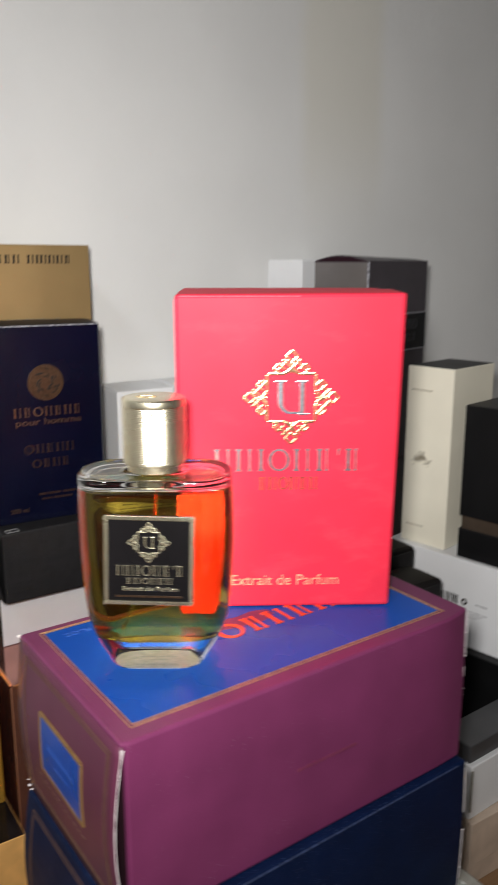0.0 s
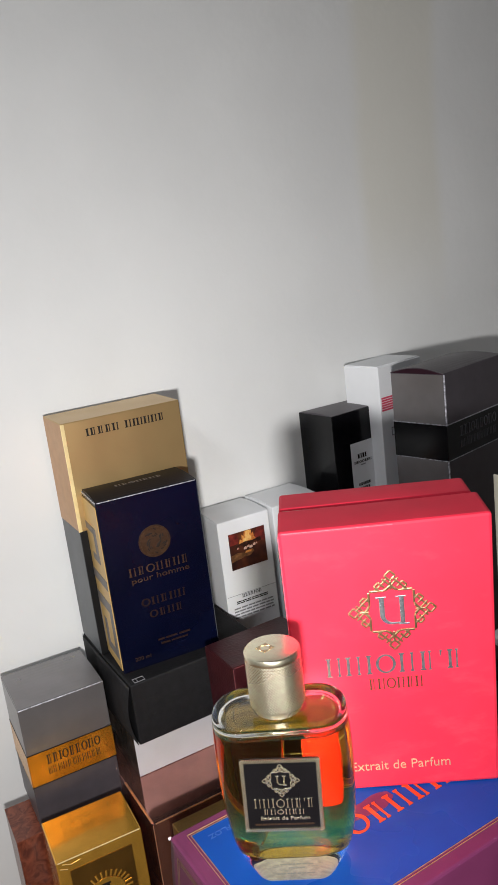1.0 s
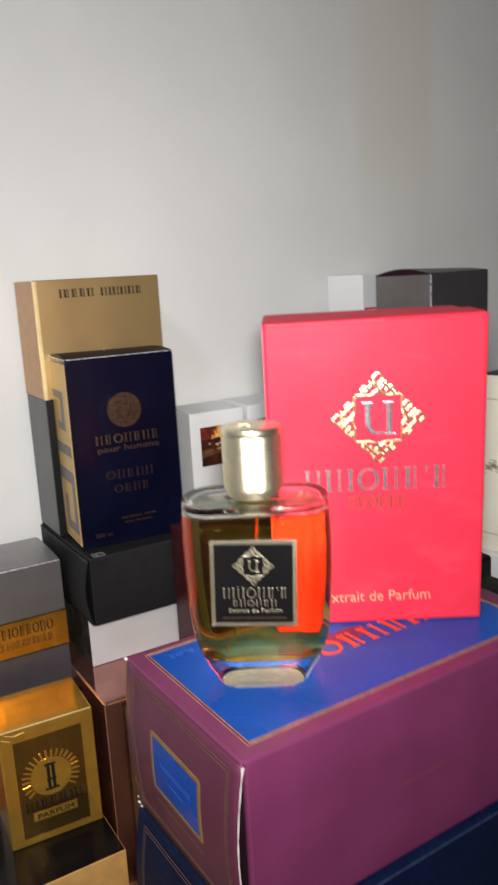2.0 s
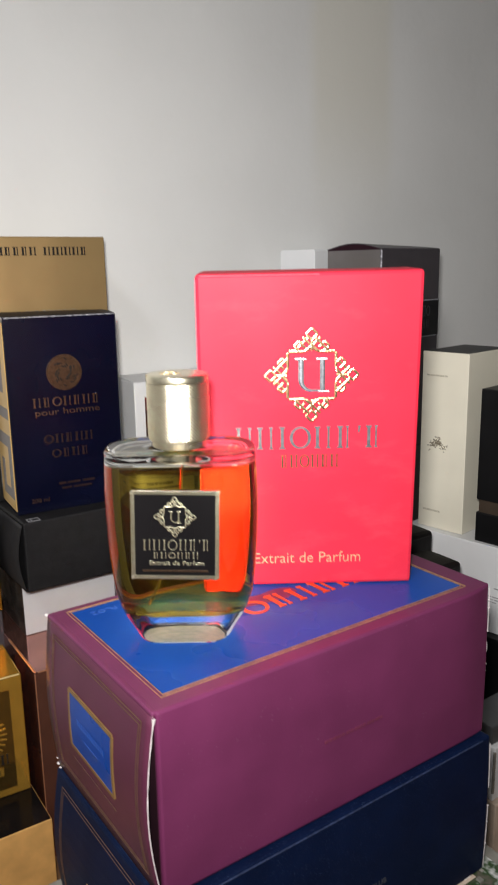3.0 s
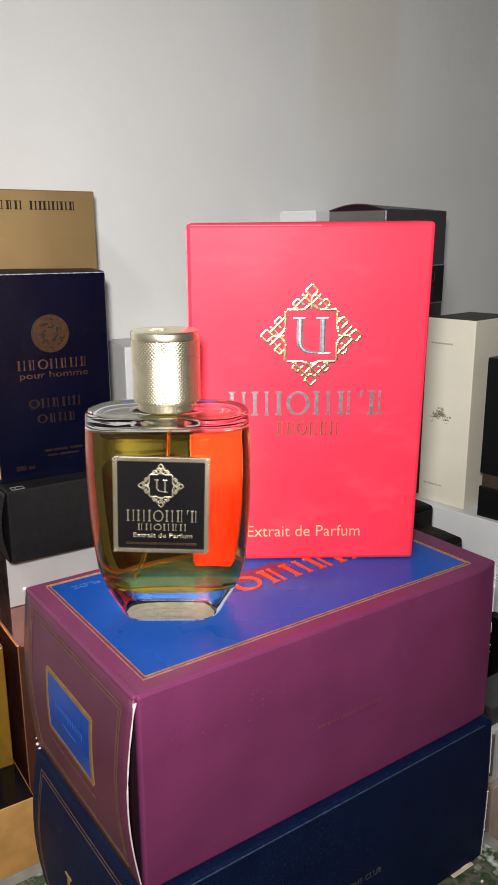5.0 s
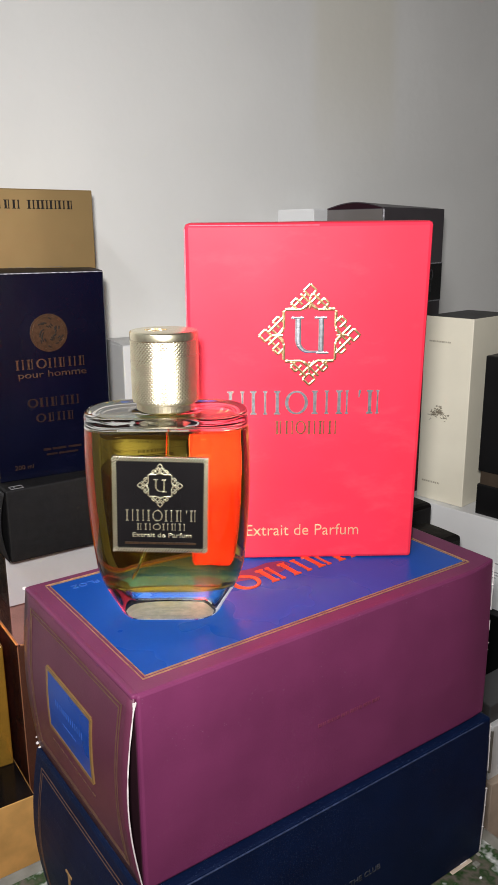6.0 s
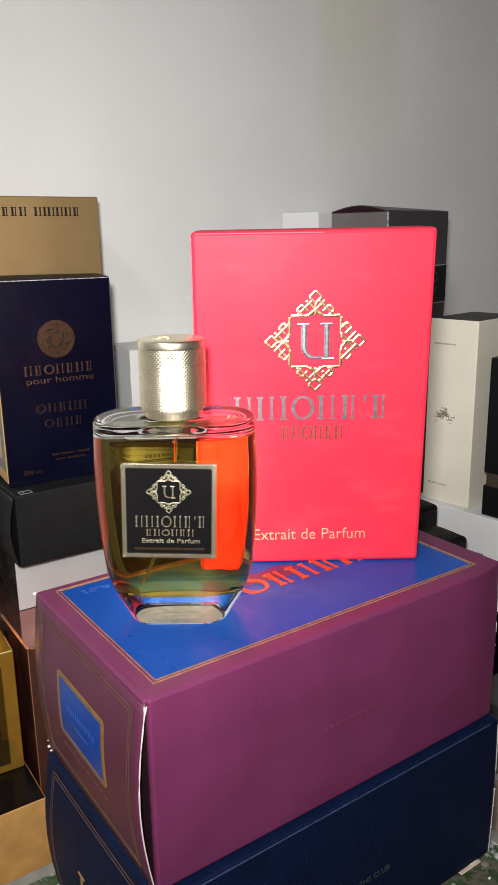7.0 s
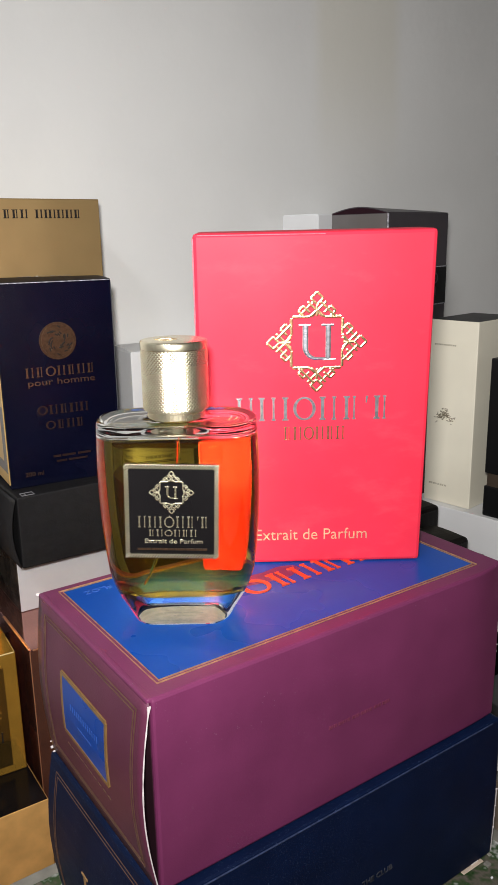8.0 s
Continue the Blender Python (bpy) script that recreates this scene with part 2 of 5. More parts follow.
PALE_EDGE = paper("pale_gold_edge", (0.9, 0.72, 0.36), 0.3, metal=0.3)
LABEL_GOLD = paper("label_gold", (0.99, 0.86, 0.6), 0.24, 0.2, 900, 0.12, 1500, metal=0.95)
LABEL_BLACK = paper("black_enamel", (0.005, 0.0045, 0.005), 0.3, 0.15, 40, 0.02, ior=1.3)
EDGE_SILVER = paper("pale_silver_edge", (0.42, 0.42, 0.46), 0.35, 0.6, 350, metal=0.2)
GOLD_DIM = paper("dull_gold_line", (0.15, 0.085, 0.06), 0.4, 0.15, 200, metal=0.5)
BROWN_INK = paper("brown_ink", (0.2, 0.17, 0.12), 0.6)
TAN_INK = paper("tan_ink", (0.4, 0.36, 0.28), 0.6)
MIDNIGHT_TOP = paper("midnight_blue_matt", (0.004, 0.004, 0.009), 0.5, 0.2, 20, ior=1.3)
KEY_GOLD = paper("flat_gold_print", (0.55, 0.36, 0.13), 0.4, 0.05, 80, metal=0.2)
KEY_GREY = paper("grey_print", (0.15, 0.13, 0.12), 0.45)
GUN = paper("gunmetal_foil", (0.22, 0.21, 0.215), 0.3, 0.08, 30, 0.06, 1500, metal=0.65)
GUN_DARK = paper("dark_gunmetal_foil", (0.075, 0.066, 0.075), 0.42, 0.08, 80, 0.06, 1500, metal=0.3)
AMBER = paper("amber_foil", (0.68, 0.33, 0.035), 0.26, 0.15, 50, 0.05, metal=0.85)
DARK_INK = paper("dark_ink", (0.014, 0.011, 0.009), 0.6, ior=1.3)
PALE_BLUE = paper("pale_blue_ink", (0.03, 0.09, 0.34), 0.4)
GREY_INK = paper("grey_ink", (0.2, 0.2, 0.21), 0.6)
FAINT_INK = paper("tone_on_tone_foil", (0.11, 0.11, 0.12), 0.3, metal=0.6)
ROSE = paper("mauve_pearl_paper", (0.52, 0.26, 0.22), 0.07, 0.12, 40, 0.01, metal=0.92)
MAROON = paper("maroon_leather_paper", (0.034, 0.005, 0.007), 0.38, 0.2, 90, 0.25, 500)
MAROON_EDGE = paper("rubbed_maroon_highlight", (0.11, 0.03, 0.035), 0.5, 0.4, 400)
IVORY = paper("ivory_board", (0.77, 0.73, 0.6), 0.5, 0.03, 30, 0.04)
BRONZE = paper("bronze_foil", (0.2, 0.15, 0.11), 0.35, 0.1, 60, metal=0.8)
KRAFT = paper("tan_gold_board", (0.75, 0.42, 0.14), 0.36, 0.12, 60, 0.06, metal=0.2)
BEIGE = paper("beige_board", (0.54, 0.43, 0.34), 0.5)
GREY_RIM = paper("grey_rim_board", (0.24, 0.23, 0.2), 0.5, 0.15, 90)
STEEL = paper("mottled_silver_foil", (0.21, 0.185, 0.165), 0.26, 0.45, 130, 0.2, 300, metal=0.85)
RED_INK = paper("crimson_ink", (0.5, 0.03, 0.08), 0.5)
BURL = burl("red_burl_lacquer")
FIRE = picture("fireside_print", [(0.01, 0.004, 0.003), (0.03, 0.008, 0.005), (0.055, 0.013, 0.006), (0.1, 0.025, 0.009), (0.16, 0.05, 0.016)], 60)
FIRE_RED = picture("fireside_wall_print", [(0.05, 0.008, 0.006), (0.13, 0.016, 0.012), (0.24, 0.03, 0.018)], 220)
FLAME = picture("flame_print", [(0.32, 0.07, 0.015), (0.6, 0.2, 0.04), (0.8, 0.4, 0.1)], 260)
FLAME_CORE = picture("bright_flame_print", [(0.75, 0.36, 0.08), (0.9, 0.62, 0.22)], 300)
HEARTH = picture("hearth_print", [(0.05, 0.022, 0.009), (0.14, 0.06, 0.022), (0.26, 0.12, 0.045)], 200)
LOG = picture("burnt_log_print", [(0.006, 0.003, 0.002), (0.03, 0.009, 0.005), (0.1, 0.025, 0.008)], 350)
EMBER = picture("ember_print", [(0.45, 0.16, 0.1), (0.8, 0.62, 0.5)], 400)
CAMO = picture("patterned_print", [(0.12, 0.1, 0.08), (0.015, 0.05, 0.01), (0.13, 0.11, 0.09), (0.02, 0.06, 0.012), (0.6, 0.6, 0.58)], 95)
GLASS = glass("clear_glass", (0.985, 0.99, 0.985), 1.48)
LIQUID = glass("amber_liquid", (0.905, 0.775, 0.29), 1.36)
PLASTIC = glass("clear_plastic", (0.96, 0.93, 0.75), 1.37)
FINE_INK = paper("pale_grey_ink", (0.38, 0.38, 0.39), 0.6)
MAUVE_INK = paper("faint_red_stamp", (0.14, 0.026, 0.06), 0.5)
FRAME_GOLD = paper("label_frame_gold", (0.27, 0.16, 0.06), 0.4, 0.15, 200, metal=0.4)
DIM_INK = paper("dim_grey_ink", (0.035, 0.038, 0.05), 0.5)
TAN_SIDE = paper("tan_gold_side", (0.5, 0.28, 0.13), 0.42, 0.05, 120, metal=0.3)
GOLD_TEXT = paper("gold_foil_writing", (0.76, 0.53, 0.31), 0.35, 0.15, 500, metal=0.55)
STICKER = paper("pale_gold_sticker", (0.13, 0.127, 0.115), 0.4, 0.35, 260)
BROWN_GOLD = paper("speckled_brown_gold_board", (0.26, 0.16, 0.05), 0.35, 0.3, 900, 0.1, metal=0.4)
LIGHTM, LN, LL, LP = nodes_of("lamp_diffuser")
LP.inputs["Emission Color"].default_value, LP.inputs["Emission Strength"].default_value = (1.0, 0.96, 0.9, 1), 3.0


# ---- building helpers ----
def thing(name, x, y, z, yaw, label, category, group=""):
    ob = new(name)
    ob.empty_display_size = 0.02
    ob.matrix_world = pose(x, y, z, 0, 0, yaw)
    return tagged(ob, label, category, group)


def part(name, bm, material, parent, label=""):
    me = bpy.data.meshes.new(name)
    bmesh.ops.recalc_face_normals(bm, faces=bm.faces)
    bm.to_mesh(me)
    bm.free()
    me.materials.append(material)
    ob = new(name, me)
    ob.parent = parent
    return tagged(ob, label)


def block(x0, y0, z0, x1, y1, z1, bevel=0.0006, seg=2, into=None):
    """A box between two corners with rounded edges."""
    bm = into or bmesh.new()
    made = bmesh.ops.create_cube(bm, size=1.0)["verts"]
    for v in made:
        v.co = Vector(((x0 + x1) / 2 + v.co.x * (x1 - x0), (y0 + y1) / 2 + v.co.y * (y1 - y0), (z0 + z1) / 2 + v.co.z * (z1 - z0)))
    if bevel:
        edges = list({e for v in made for e in v.link_edges})
        bmesh.ops.bevel(bm, geom=edges, offset=bevel, segments=seg, profile=0.5, affect="EDGES")
    return bm


def carton(w, d, h, bevel=0.0006, bulge=0.0, cuts=6):
    """Board box whose faces swell a little and are not quite true."""
    bm = bmesh.new()
    bmesh.ops.create_cube(bm, size=1.0)
    for v in bm.verts:
        v.co = Vector(((v.co.x + 0.5) * w, (v.co.y + 0.5) * d, (v.co.z + 0.5) * h))
    bmesh.ops.bevel(bm, geom=list(bm.edges), offset=bevel, segments=2, profile=0.5, affect="EDGES")
    if bulge:
        big = [e for e in bm.edges if e.calc_length() > 0.01]
        bmesh.ops.subdivide_edges(bm, edges=big, cuts=cuts, use_grid_fill=True)
        c = Vector((w / 2, d / 2, h / 2))
        for v in bm.verts:
            q = Vector(((v.co.x - c.x) / (w / 2), (v.co.y - c.y) / (d / 2), (v.co.z - c.z) / (h / 2)))
            n3 = noise.noise(v.co * 40) * 0.35
            for i, size in enumerate((w, d, h)):
                if abs(q[i]) > 0.97:
                    fall = 1.0
                    for j in range(3):
                        if j != i:
                            fall *= max(0, 1 - q[j] ** 2)
                    v.co[i] += math.copysign(bulge * fall * (1 + n3), q[i]) if not (i == 2 and q[i] < 0) else 0
    return bm


def plate_front(u0, z0, u1, z1, t=0.0003, y=0.0, into=None):
    return block(u0, y - t, z0, u1, y + 0.00002, z1, 0, into=into)


def plate_left(v0, z0, v1, z1, t=0.0003, x=0.0, into=None):
    return block(x - t, v0, z0, x + 0.00002, v1, z1, 0, into=into)


def plate_top(u0, v0, u1, v1, z, t=0.0003, into=None):
    return block(u0, v0, z - 0.00002, u1, v1, z + t, 0, into=into)


def frame_front(u0, z0, u1, z1, s, t=0.0003, y=0.0):
    bm = bmesh.new()
    for a in ((u0, z0, u1, z0 + s), (u0, z1 - s, u1, z1), (u0, z0 + s, u0 + s, z1 - s), (u1 - s, z0 + s, u1, z1 - s)):
        plate_front(*a, t, y, into=bm)
    return bm


def frame_top(u0, v0, u1, v1, s, z, t=0.0003):
    bm = bmesh.new()
    for a in ((u0, v0, u1, v0 + s), (u0, v1 - s, u1, v1), (u0, v0 + s, u0 + s, v1 - s), (u1 - s, v0 + s, u1, v1 - s)):
        plate_top(*a, z, t, into=bm)
    return bm


def strip(bm, a, b, width, t, y=0.0):
    """A flat bar from a to b, points (u, z) of a front face."""
    a, b = Vector((a[0], 0, a[1])), Vector((b[0], 0, b[1]))
    along = (b - a).normalized()
    side = Vector((-along.z, 0, along.x)) * width / 2
    inset = 0.42 * width
    deep = min(0.6 * t, 0.22 * inset)
    top = side * (1 - 2 * inset / width)
    end = along * min(inset, (b - a).length * 0.3)
    q = [a - side, b - side, b + side, a + side]
    r = [a - top + end, b - top - end, b + top - end, a + top + end]
    rows = [[bm.verts.new(p + Vector((0, h, 0))) for p in ps] for ps, h in ((q, y + 0.00002), (q, y - t + deep), (r, y - t))]
    bm.faces.new(rows[0])
    bm.faces.new(rows[2][::-1])
    for u, v in zip(rows, rows[1:]):
        for i in range(4):
            k = (i + 1) % 4
            bm.faces.new((u[i], v[i], v[k], u[k]))


def word_bars(u0, z0, u1, z1, letters, t=0.0003, y=0.0, thick=0.3):
    """A line of writing as plain upright bars: a broad one, a thin one and now and then a third for each letter."""
    bm = bmesh.new()
    step = (u1 - u0) / letters
    for i in range(letters):
        a, s = u0 + i * step, step * thick
        wide = (0.56, 0.38, 0.60, 0.48, 0.34)[i % 5]
        strip(bm, (a + step * 0.18, z0), (a + step * 0.18, z1), s, t, y)
        strip(bm, (a + step * (0.18 + wide), z0), (a + step * (0.18 + wide), z1), s * 0.6, t * 1.02, y)
        if i % 5 in (0, 2):
            strip(bm, (a + step * (0.18 + wide / 2), z0), (a + step * (0.18 + wide / 2), z1), s * 0.4, t * 1.02, y)
    return bm


def mark_row(name, u0, z0, u1, z1, kinds, material, parent, t=0.0003, y=0.0, thick=0.17, label=""):
    """A maker's mark as a row of plain shapes, each a part: rings (r), pairs of uprights (t), uprights with dashes beside them (h), single uprights (b), ticks."""
    share = {"b": 0.55, "'": 0.35, " ": 0.5, "r": 1.15}
    unit = (u1 - u0) / sum(share.get(k, 1.0) for k in kinds)
    a, high = u0, z1 - z0
    s = unit * thick
    made = []

    def upright(x, w):
        """A bar with broadened ends."""
        e, f, r = w * 0.95, w / 2, high * 0.05
        half = [(-e, z0), (e, z0), (e, z0 + r), (f, z0 + 2 * r), (f, z1 - 2 * r), (e, z1 - r)]
        pts = [(x + u, z) for u, z in half] + [(x - u, z0 + z1 - z) for u, z in half]
        made.append(part(name, outline_front(pts, t, y), material, parent, label))

    for k in kinds:
        span = unit * share.get(k, 1.0)
        c = a + span / 2
        if k == "b":
            upright(c, s)
        elif k == "'":
            made.append(part(name, outline_front([(c - s * 0.2, z1 - 0.3 * high), (c + s * 0.1, z1 - 0.3 * high), (c + s * 0.6, z1), (c - s * 0.2, z1)], t, y), material, parent, label))
        elif k == "r":
            n, rows = 32, []
            for inset, h in ((0, 0), (0, t), (1, t), (1, 0)):
                rows.append([Vector((c + (span * 0.44 - inset * s * 1.0) * math.cos(2 * math.pi * i / n), y - h, (z0 + z1) / 2 + (high * 0.5 - inset * s * 0.55) * math.sin(2 * math.pi * i / n))) for i in range(n)])
            made.append(part(name, loft(rows, False, False), material, parent, label))
        elif k == "t":
            upright(c - span * 0.27, s)
            upright(c + span * 0.25, s * 0.65)
        elif k == "h":
            upright(c - span * 0.2, s)
            upright(c + span * 0.14, s * 0.5)
        a += span
    return made


def outline_front(pts, t=0.0003, y=0.0):
    """A flat shape with the outline (u, z) on a front face."""
    bm = bmesh.new()
    lo = [bm.verts.new((u, y, z)) for u, z in pts]
    hi = [bm.verts.new((u, y - t, z)) for u, z in pts]
    bm.faces.new(hi)
    for i in range(len(pts)):
        j = (i + 1) % len(pts)
        bm.faces.new((lo[i], lo[j], hi[j], hi[i]))
    return bm


def line_bars(u0, z0, u1, z1, words, t=0.0003, y=0.0, seed=1):
    """A line of small print as a bar for each word."""
    bm = bmesh.new()
    rnd = random.Random(seed)
    ws = [rnd.uniform(0.6, 1.4) for _ in range(words)]
    k, a = (u1 - u0) / sum(ws), u0
    for w in ws:
        plate_front(a, z0, a + w * k * 0.86, z1, t, y, into=bm)
        a += w * k
    return bm


FRONT = Matrix(((1, 0, 0, 0), (0, 0, -1, 0), (0, 1, 0, 0), (0, 0, 0, 1)))   # text plane onto a front face


def words(name, text, size, material, parent, m, width=None, depth=0.00015, label="", round_by=0.0, thin=0.0):
    """Writing in the built-in font, set in the plane given by m, origin at its lower left."""
    cu = bpy.data.curves.new(name, "FONT")
    cu.body, cu.size, cu.extrude, cu.resolution_u, cu.bevel_depth, cu.offset = text, size, depth, 3, round_by, -thin
    tmp = bpy.data.objects.new(name, cu)
    scene.collection.objects.link(tmp)
    me = bpy.data.meshes.new_from_object(tmp.evaluated_get(bpy.context.evaluated_depsgraph_get()))
    bpy.data.objects.remove(tmp)
    if width:
        xs = [v.co.x for v in me.vertices]
        me.transform(Matrix.Diagonal((width / (max(xs) - min(xs)), 1, 1, 1)) @ Matrix.Translation((-min(xs), 0, 0)))
    me.transform(m)
    me.materials.clear()
    me.materials.append(material)
    me.name = name
    ob = new(name, me)
    ob.parent = parent
    return tagged(ob, label)


def loft(rings, cap_bottom=True, cap_top=True):
    """A skin over closed rings of equal count."""
    bm = bmesh.new()
    vr = [[bm.verts.new(p) for p in r] for r in rings]
    k = len(rings[0])
    for a, b in zip(vr, vr[1:]):
        for i in range(k):
            bm.faces.new((a[i], a[(i + 1) % k], b[(i + 1) % k], b[i]))
    if cap_bottom:
        bm.faces.new(list(reversed(vr[0])))
    if cap_top:
        bm.faces.new(vr[-1])
    return bm


def oval(a, b, z, n=96, power=2.5):
    r = []
    for i in range(n):
        t = 2 * math.pi * i / n
        c, s = math.cos(t), math.sin(t)
        r.append(Vector((math.copysign(abs(c) ** (2 / power), c) * a, math.copysign(abs(s) ** (2 / power), s) * b, z)))
    return r


def smooth(ob):
    for p in ob.data.polygons:
        p.use_smooth = True
    return ob


def crisp(bm, degrees=14):
    """Keeps folded edges hard on a mesh that is shaded smooth."""
    for e in bm.edges:
        if len(e.link_faces) == 2 and e.calc_face_angle() > radians(degrees):
            e.smooth = False
    return bm


def disc_front(cx, cz, r0, r1, t, y=0.0, n=48):
    """A flat disc or ring on a front face."""
    bm = bmesh.new()
    rings = []
    for r, yy in ((r0, y), (r0, y - t), (r1, y - t), (r1, y)):
        rings.append([bm.verts.new((cx + r * math.cos(2 * math.pi * i / n), yy, cz + r * math.sin(2 * math.pi * i / n))) for i in range(n)])
    for a, b in zip(rings, rings[1:]):
        for i in range(n):
            bm.faces.new((a[i], a[(i + 1) % n], b[(i + 1) % n], b[i]))
    return bm


def emblem(cx, cz, half, t, y=0.0, width=0.0006, corners=(0, 1, 2, 3)):
    """Diamond of interlaced bars round an empty square: corners of lattice and small knots, all four or some of them."""
    bm = bmesh.new()
    low = half * 0.51
    e = (half - low) * math.sqrt(2)

    def at(p, q):
        return ((p - q) * e / math.sqrt(2), half - (p + q) * e / math.sqrt(2))

    lines = [((0, 0), (0.25, 0)), ((0.25, 0), (0.25, 0.25)), ((0.25, 0.25), (0, 0.25)), ((0, 0.25), (0, 0)),
             ((0.25, 0.12), (0.86, 0.12)), ((0.12, 0.25), (0.12, 0.86)), ((0.38, 0), (0.38, 0.6)), ((0, 0.38), (0.6, 0.38)),
             ((0.25, 0.25), (0.48, 0.48)), ((0.56, 0), (0.76, 0)), ((0.76, 0), (0.76, 0.22)), ((0.56, 0), (0.56, 0.26)),
             ((0, 0.56), (0, 0.76)), ((0, 0.76), (0.22, 0.76)), ((0, 0.56), (0.26, 0.56)), ((0.86, 0.12), (0.98, 0.0)), ((0.12, 0.86), (0.0, 0.98))]
    for k in corners:
        turn = Matrix.Rotation(k * math.pi / 2, 2)
        segs = [(at(*p), at(*q)) for p, q in lines]
        segs += [((-half * 0.49, low), (-half * 0.16, low)), ((half * 0.16, low), (half * 0.49, low)),
                 ((-half * 0.16, low), (0, low + half * 0.13)), ((half * 0.16, low), (0, low + half * 0.13))]
        for i, (a, b) in enumerate(segs):
            a, b = turn @ Vector(a), turn @ Vector(b)
            strip(bm, (cx + a.x, cz + a.y), (cx + b.x, cz + b.y), width, t * (1 + 0.06 * (i % 5)), y)
    return bm


def ribbon(bm, pts, widths, t, y=0.0):
    """A flat bar with bevelled flanks along bent points (u, z), of varying width."""
    ps = [Vector((p[0], 0, p[1])) for p in pts]
    rows = []
    for i, p in enumerate(ps):
        along = (ps[min(i + 1, len(ps) - 1)] - ps[max(i - 1, 0)]).normalized()
        side = Vector((-along.z, 0, along.x)) * widths[i] / 2
        rows.append([bm.verts.new(p + side * k + Vector((0, y + h, 0))) for k, h in ((-1, 0.00002), (-1, -0.5 * t), (-0.4, -t), (0.4, -t), (1, -0.5 * t), (1, 0.00002))])
    for a, b in zip(rows, rows[1:]):
        for i in range(5):
            bm.faces.new((a[i], b[i], b[i + 1], a[i + 1]))
    bm.faces.new(rows[0])
    bm.faces.new(rows[-1][::-1])


def monogram(cx, cz, s, t, y=0.0):
    """Two upright bars joined by a round foot, with small bars across the upper ends."""
    bm = bmesh.new()
    bend = [(-0.42, 0.62), (-0.42, 0.1), (-0.42, -0.2)]
    bend += [(-0.42 + 0.42 * (1 - math.cos(a)), -0.2 - 0.42 * math.sin(a)) for a in [math.pi * k / 24 for k in range(1, 13)]] + [(0.36, -0.62)]
    wide = [0.22, 0.22, 0.22] + [0.22 - 0.12 * k / 12 for k in range(1, 13)] + [0.09]
    ribbon(bm, [(cx + s * u, cz + s * v) for u, v in bend], [s * k for k in wide], t, y)
    ribbon(bm, [(cx + s * 0.42, cz + s * 0.62), (cx + s * 0.42, cz), (cx + s * 0.42, cz - s * 0.66)], [s * 0.2] * 3, t * 1.05, y)
    for x, z in ((-0.42, 0.62), (0.42, 0.62), (0.5, -0.66)):
        strip(bm, (cx + s * (x - 0.25), cz + s * z), (cx + s * (x + 0.2), cz + s * z), s * 0.07, t * 1.1, y)
    return bm


# ---- room ----
def structure(name, x0, y0, z0, x1, y1, z1, material, label):
    bm = block(x0, y0, z0, x1, y1, z1, 0)
    ob = part(name, bm, material, None, label)
    ob.matrix_world = room
    return tagged(ob, "", "", "", "structure")


U0, U1, V0 = -2.2, 1.9, -2.7
structure("floor", U0 - 0.1, V0 - 0.1, FLOOR_Z - 0.1, U1 + 0.1, 0.1, FLOOR_Z, FLOORM, "brown wooden floor of the room")
structure("ceiling", U0 - 0.1, V0 - 0.1, CEIL_Z, U1 + 0.1, 0.1, CEIL_Z + 0.1, CEIL, "plain white painted ceiling")
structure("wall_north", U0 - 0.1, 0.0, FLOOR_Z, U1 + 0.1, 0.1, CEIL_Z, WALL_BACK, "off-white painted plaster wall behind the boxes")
structure("wall_west", U0 - 0.1, V0, FLOOR_Z, U0, 0.0, CEIL_Z, WALL, "plain off-white side wall")
structure("wall_east", U1, V0, FLOOR_Z, U1 + 0.1, 0.0, CEIL_Z, WALL, "plain off-white side wall")
structure("wall_south", U0 - 0.1, V0 - 0.1, FLOOR_Z, U1 + 0.1, V0, CEIL_Z, WALL, "plain off-white wall behind the camera")

# unseen fixture, added to carry the fill light
fixture = tagged(new("added_ceiling_light"), "added round white ceiling light for fill, with frosted diffuser", "ceiling light")
fixture.matrix_world = room @ pose(LX, LY, CEIL_Z)
part("diffuser", loft([oval(0.15, 0.15, -0.07, 40, 2), oval(0.19, 0.19, -0.05, 40, 2), oval(0.2, 0.2, -0.02, 40, 2)]), LIGHTM, fixture)
part("base", loft([oval(0.21, 0.21, -0.02, 40, 2), oval(0.21, 0.21, -0.001, 40, 2)]), CEIL, fixture)

table = tagged(new("table"), "brown wooden table against the wall under the boxes", "table")
table.matrix_world = room @ pose(0, 0, FLOOR_Z)
TH = TABLE_Z - FLOOR_Z
part("tabletop", block(-0.7, -0.62, TH - 0.03, 1.0, -0.004, TH, 0.002), TABLEM, table)
for lx in (-0.66, 0.91):
    for ly in (-0.58, -0.06):
        part("leg", block(lx, ly, 0, lx + 0.05, ly + 0.05, TH - 0.03, 0.002), TABLEM, table)

GROUP = "perfume boxes on the table"


def box_thing(x, y, z, yaw, label, name="perfume_box"):
    return thing(name, x, y, z, yaw, label, "box", GROUP)


def bowed_lid(w, d, h, rise, far_rise, inset=0.0004):
    """A tuck flap on a box, bowed up from front to back."""
    rings = []
    for i in range(13):
        k = i / 12
        v = 0.0006 + (d - 0.0012) * k
        g = math.sin(math.pi * k)
        rings.append([Vector((inset, v, h - 0.0004)), Vector((w - 0.0004, v, h - 0.0004)), Vector((w - 0.0004, v, h + 0.0003 + far_rise * g)), Vector((inset, v, h + 0.0003 + rise * g))])
    return loft(rings)


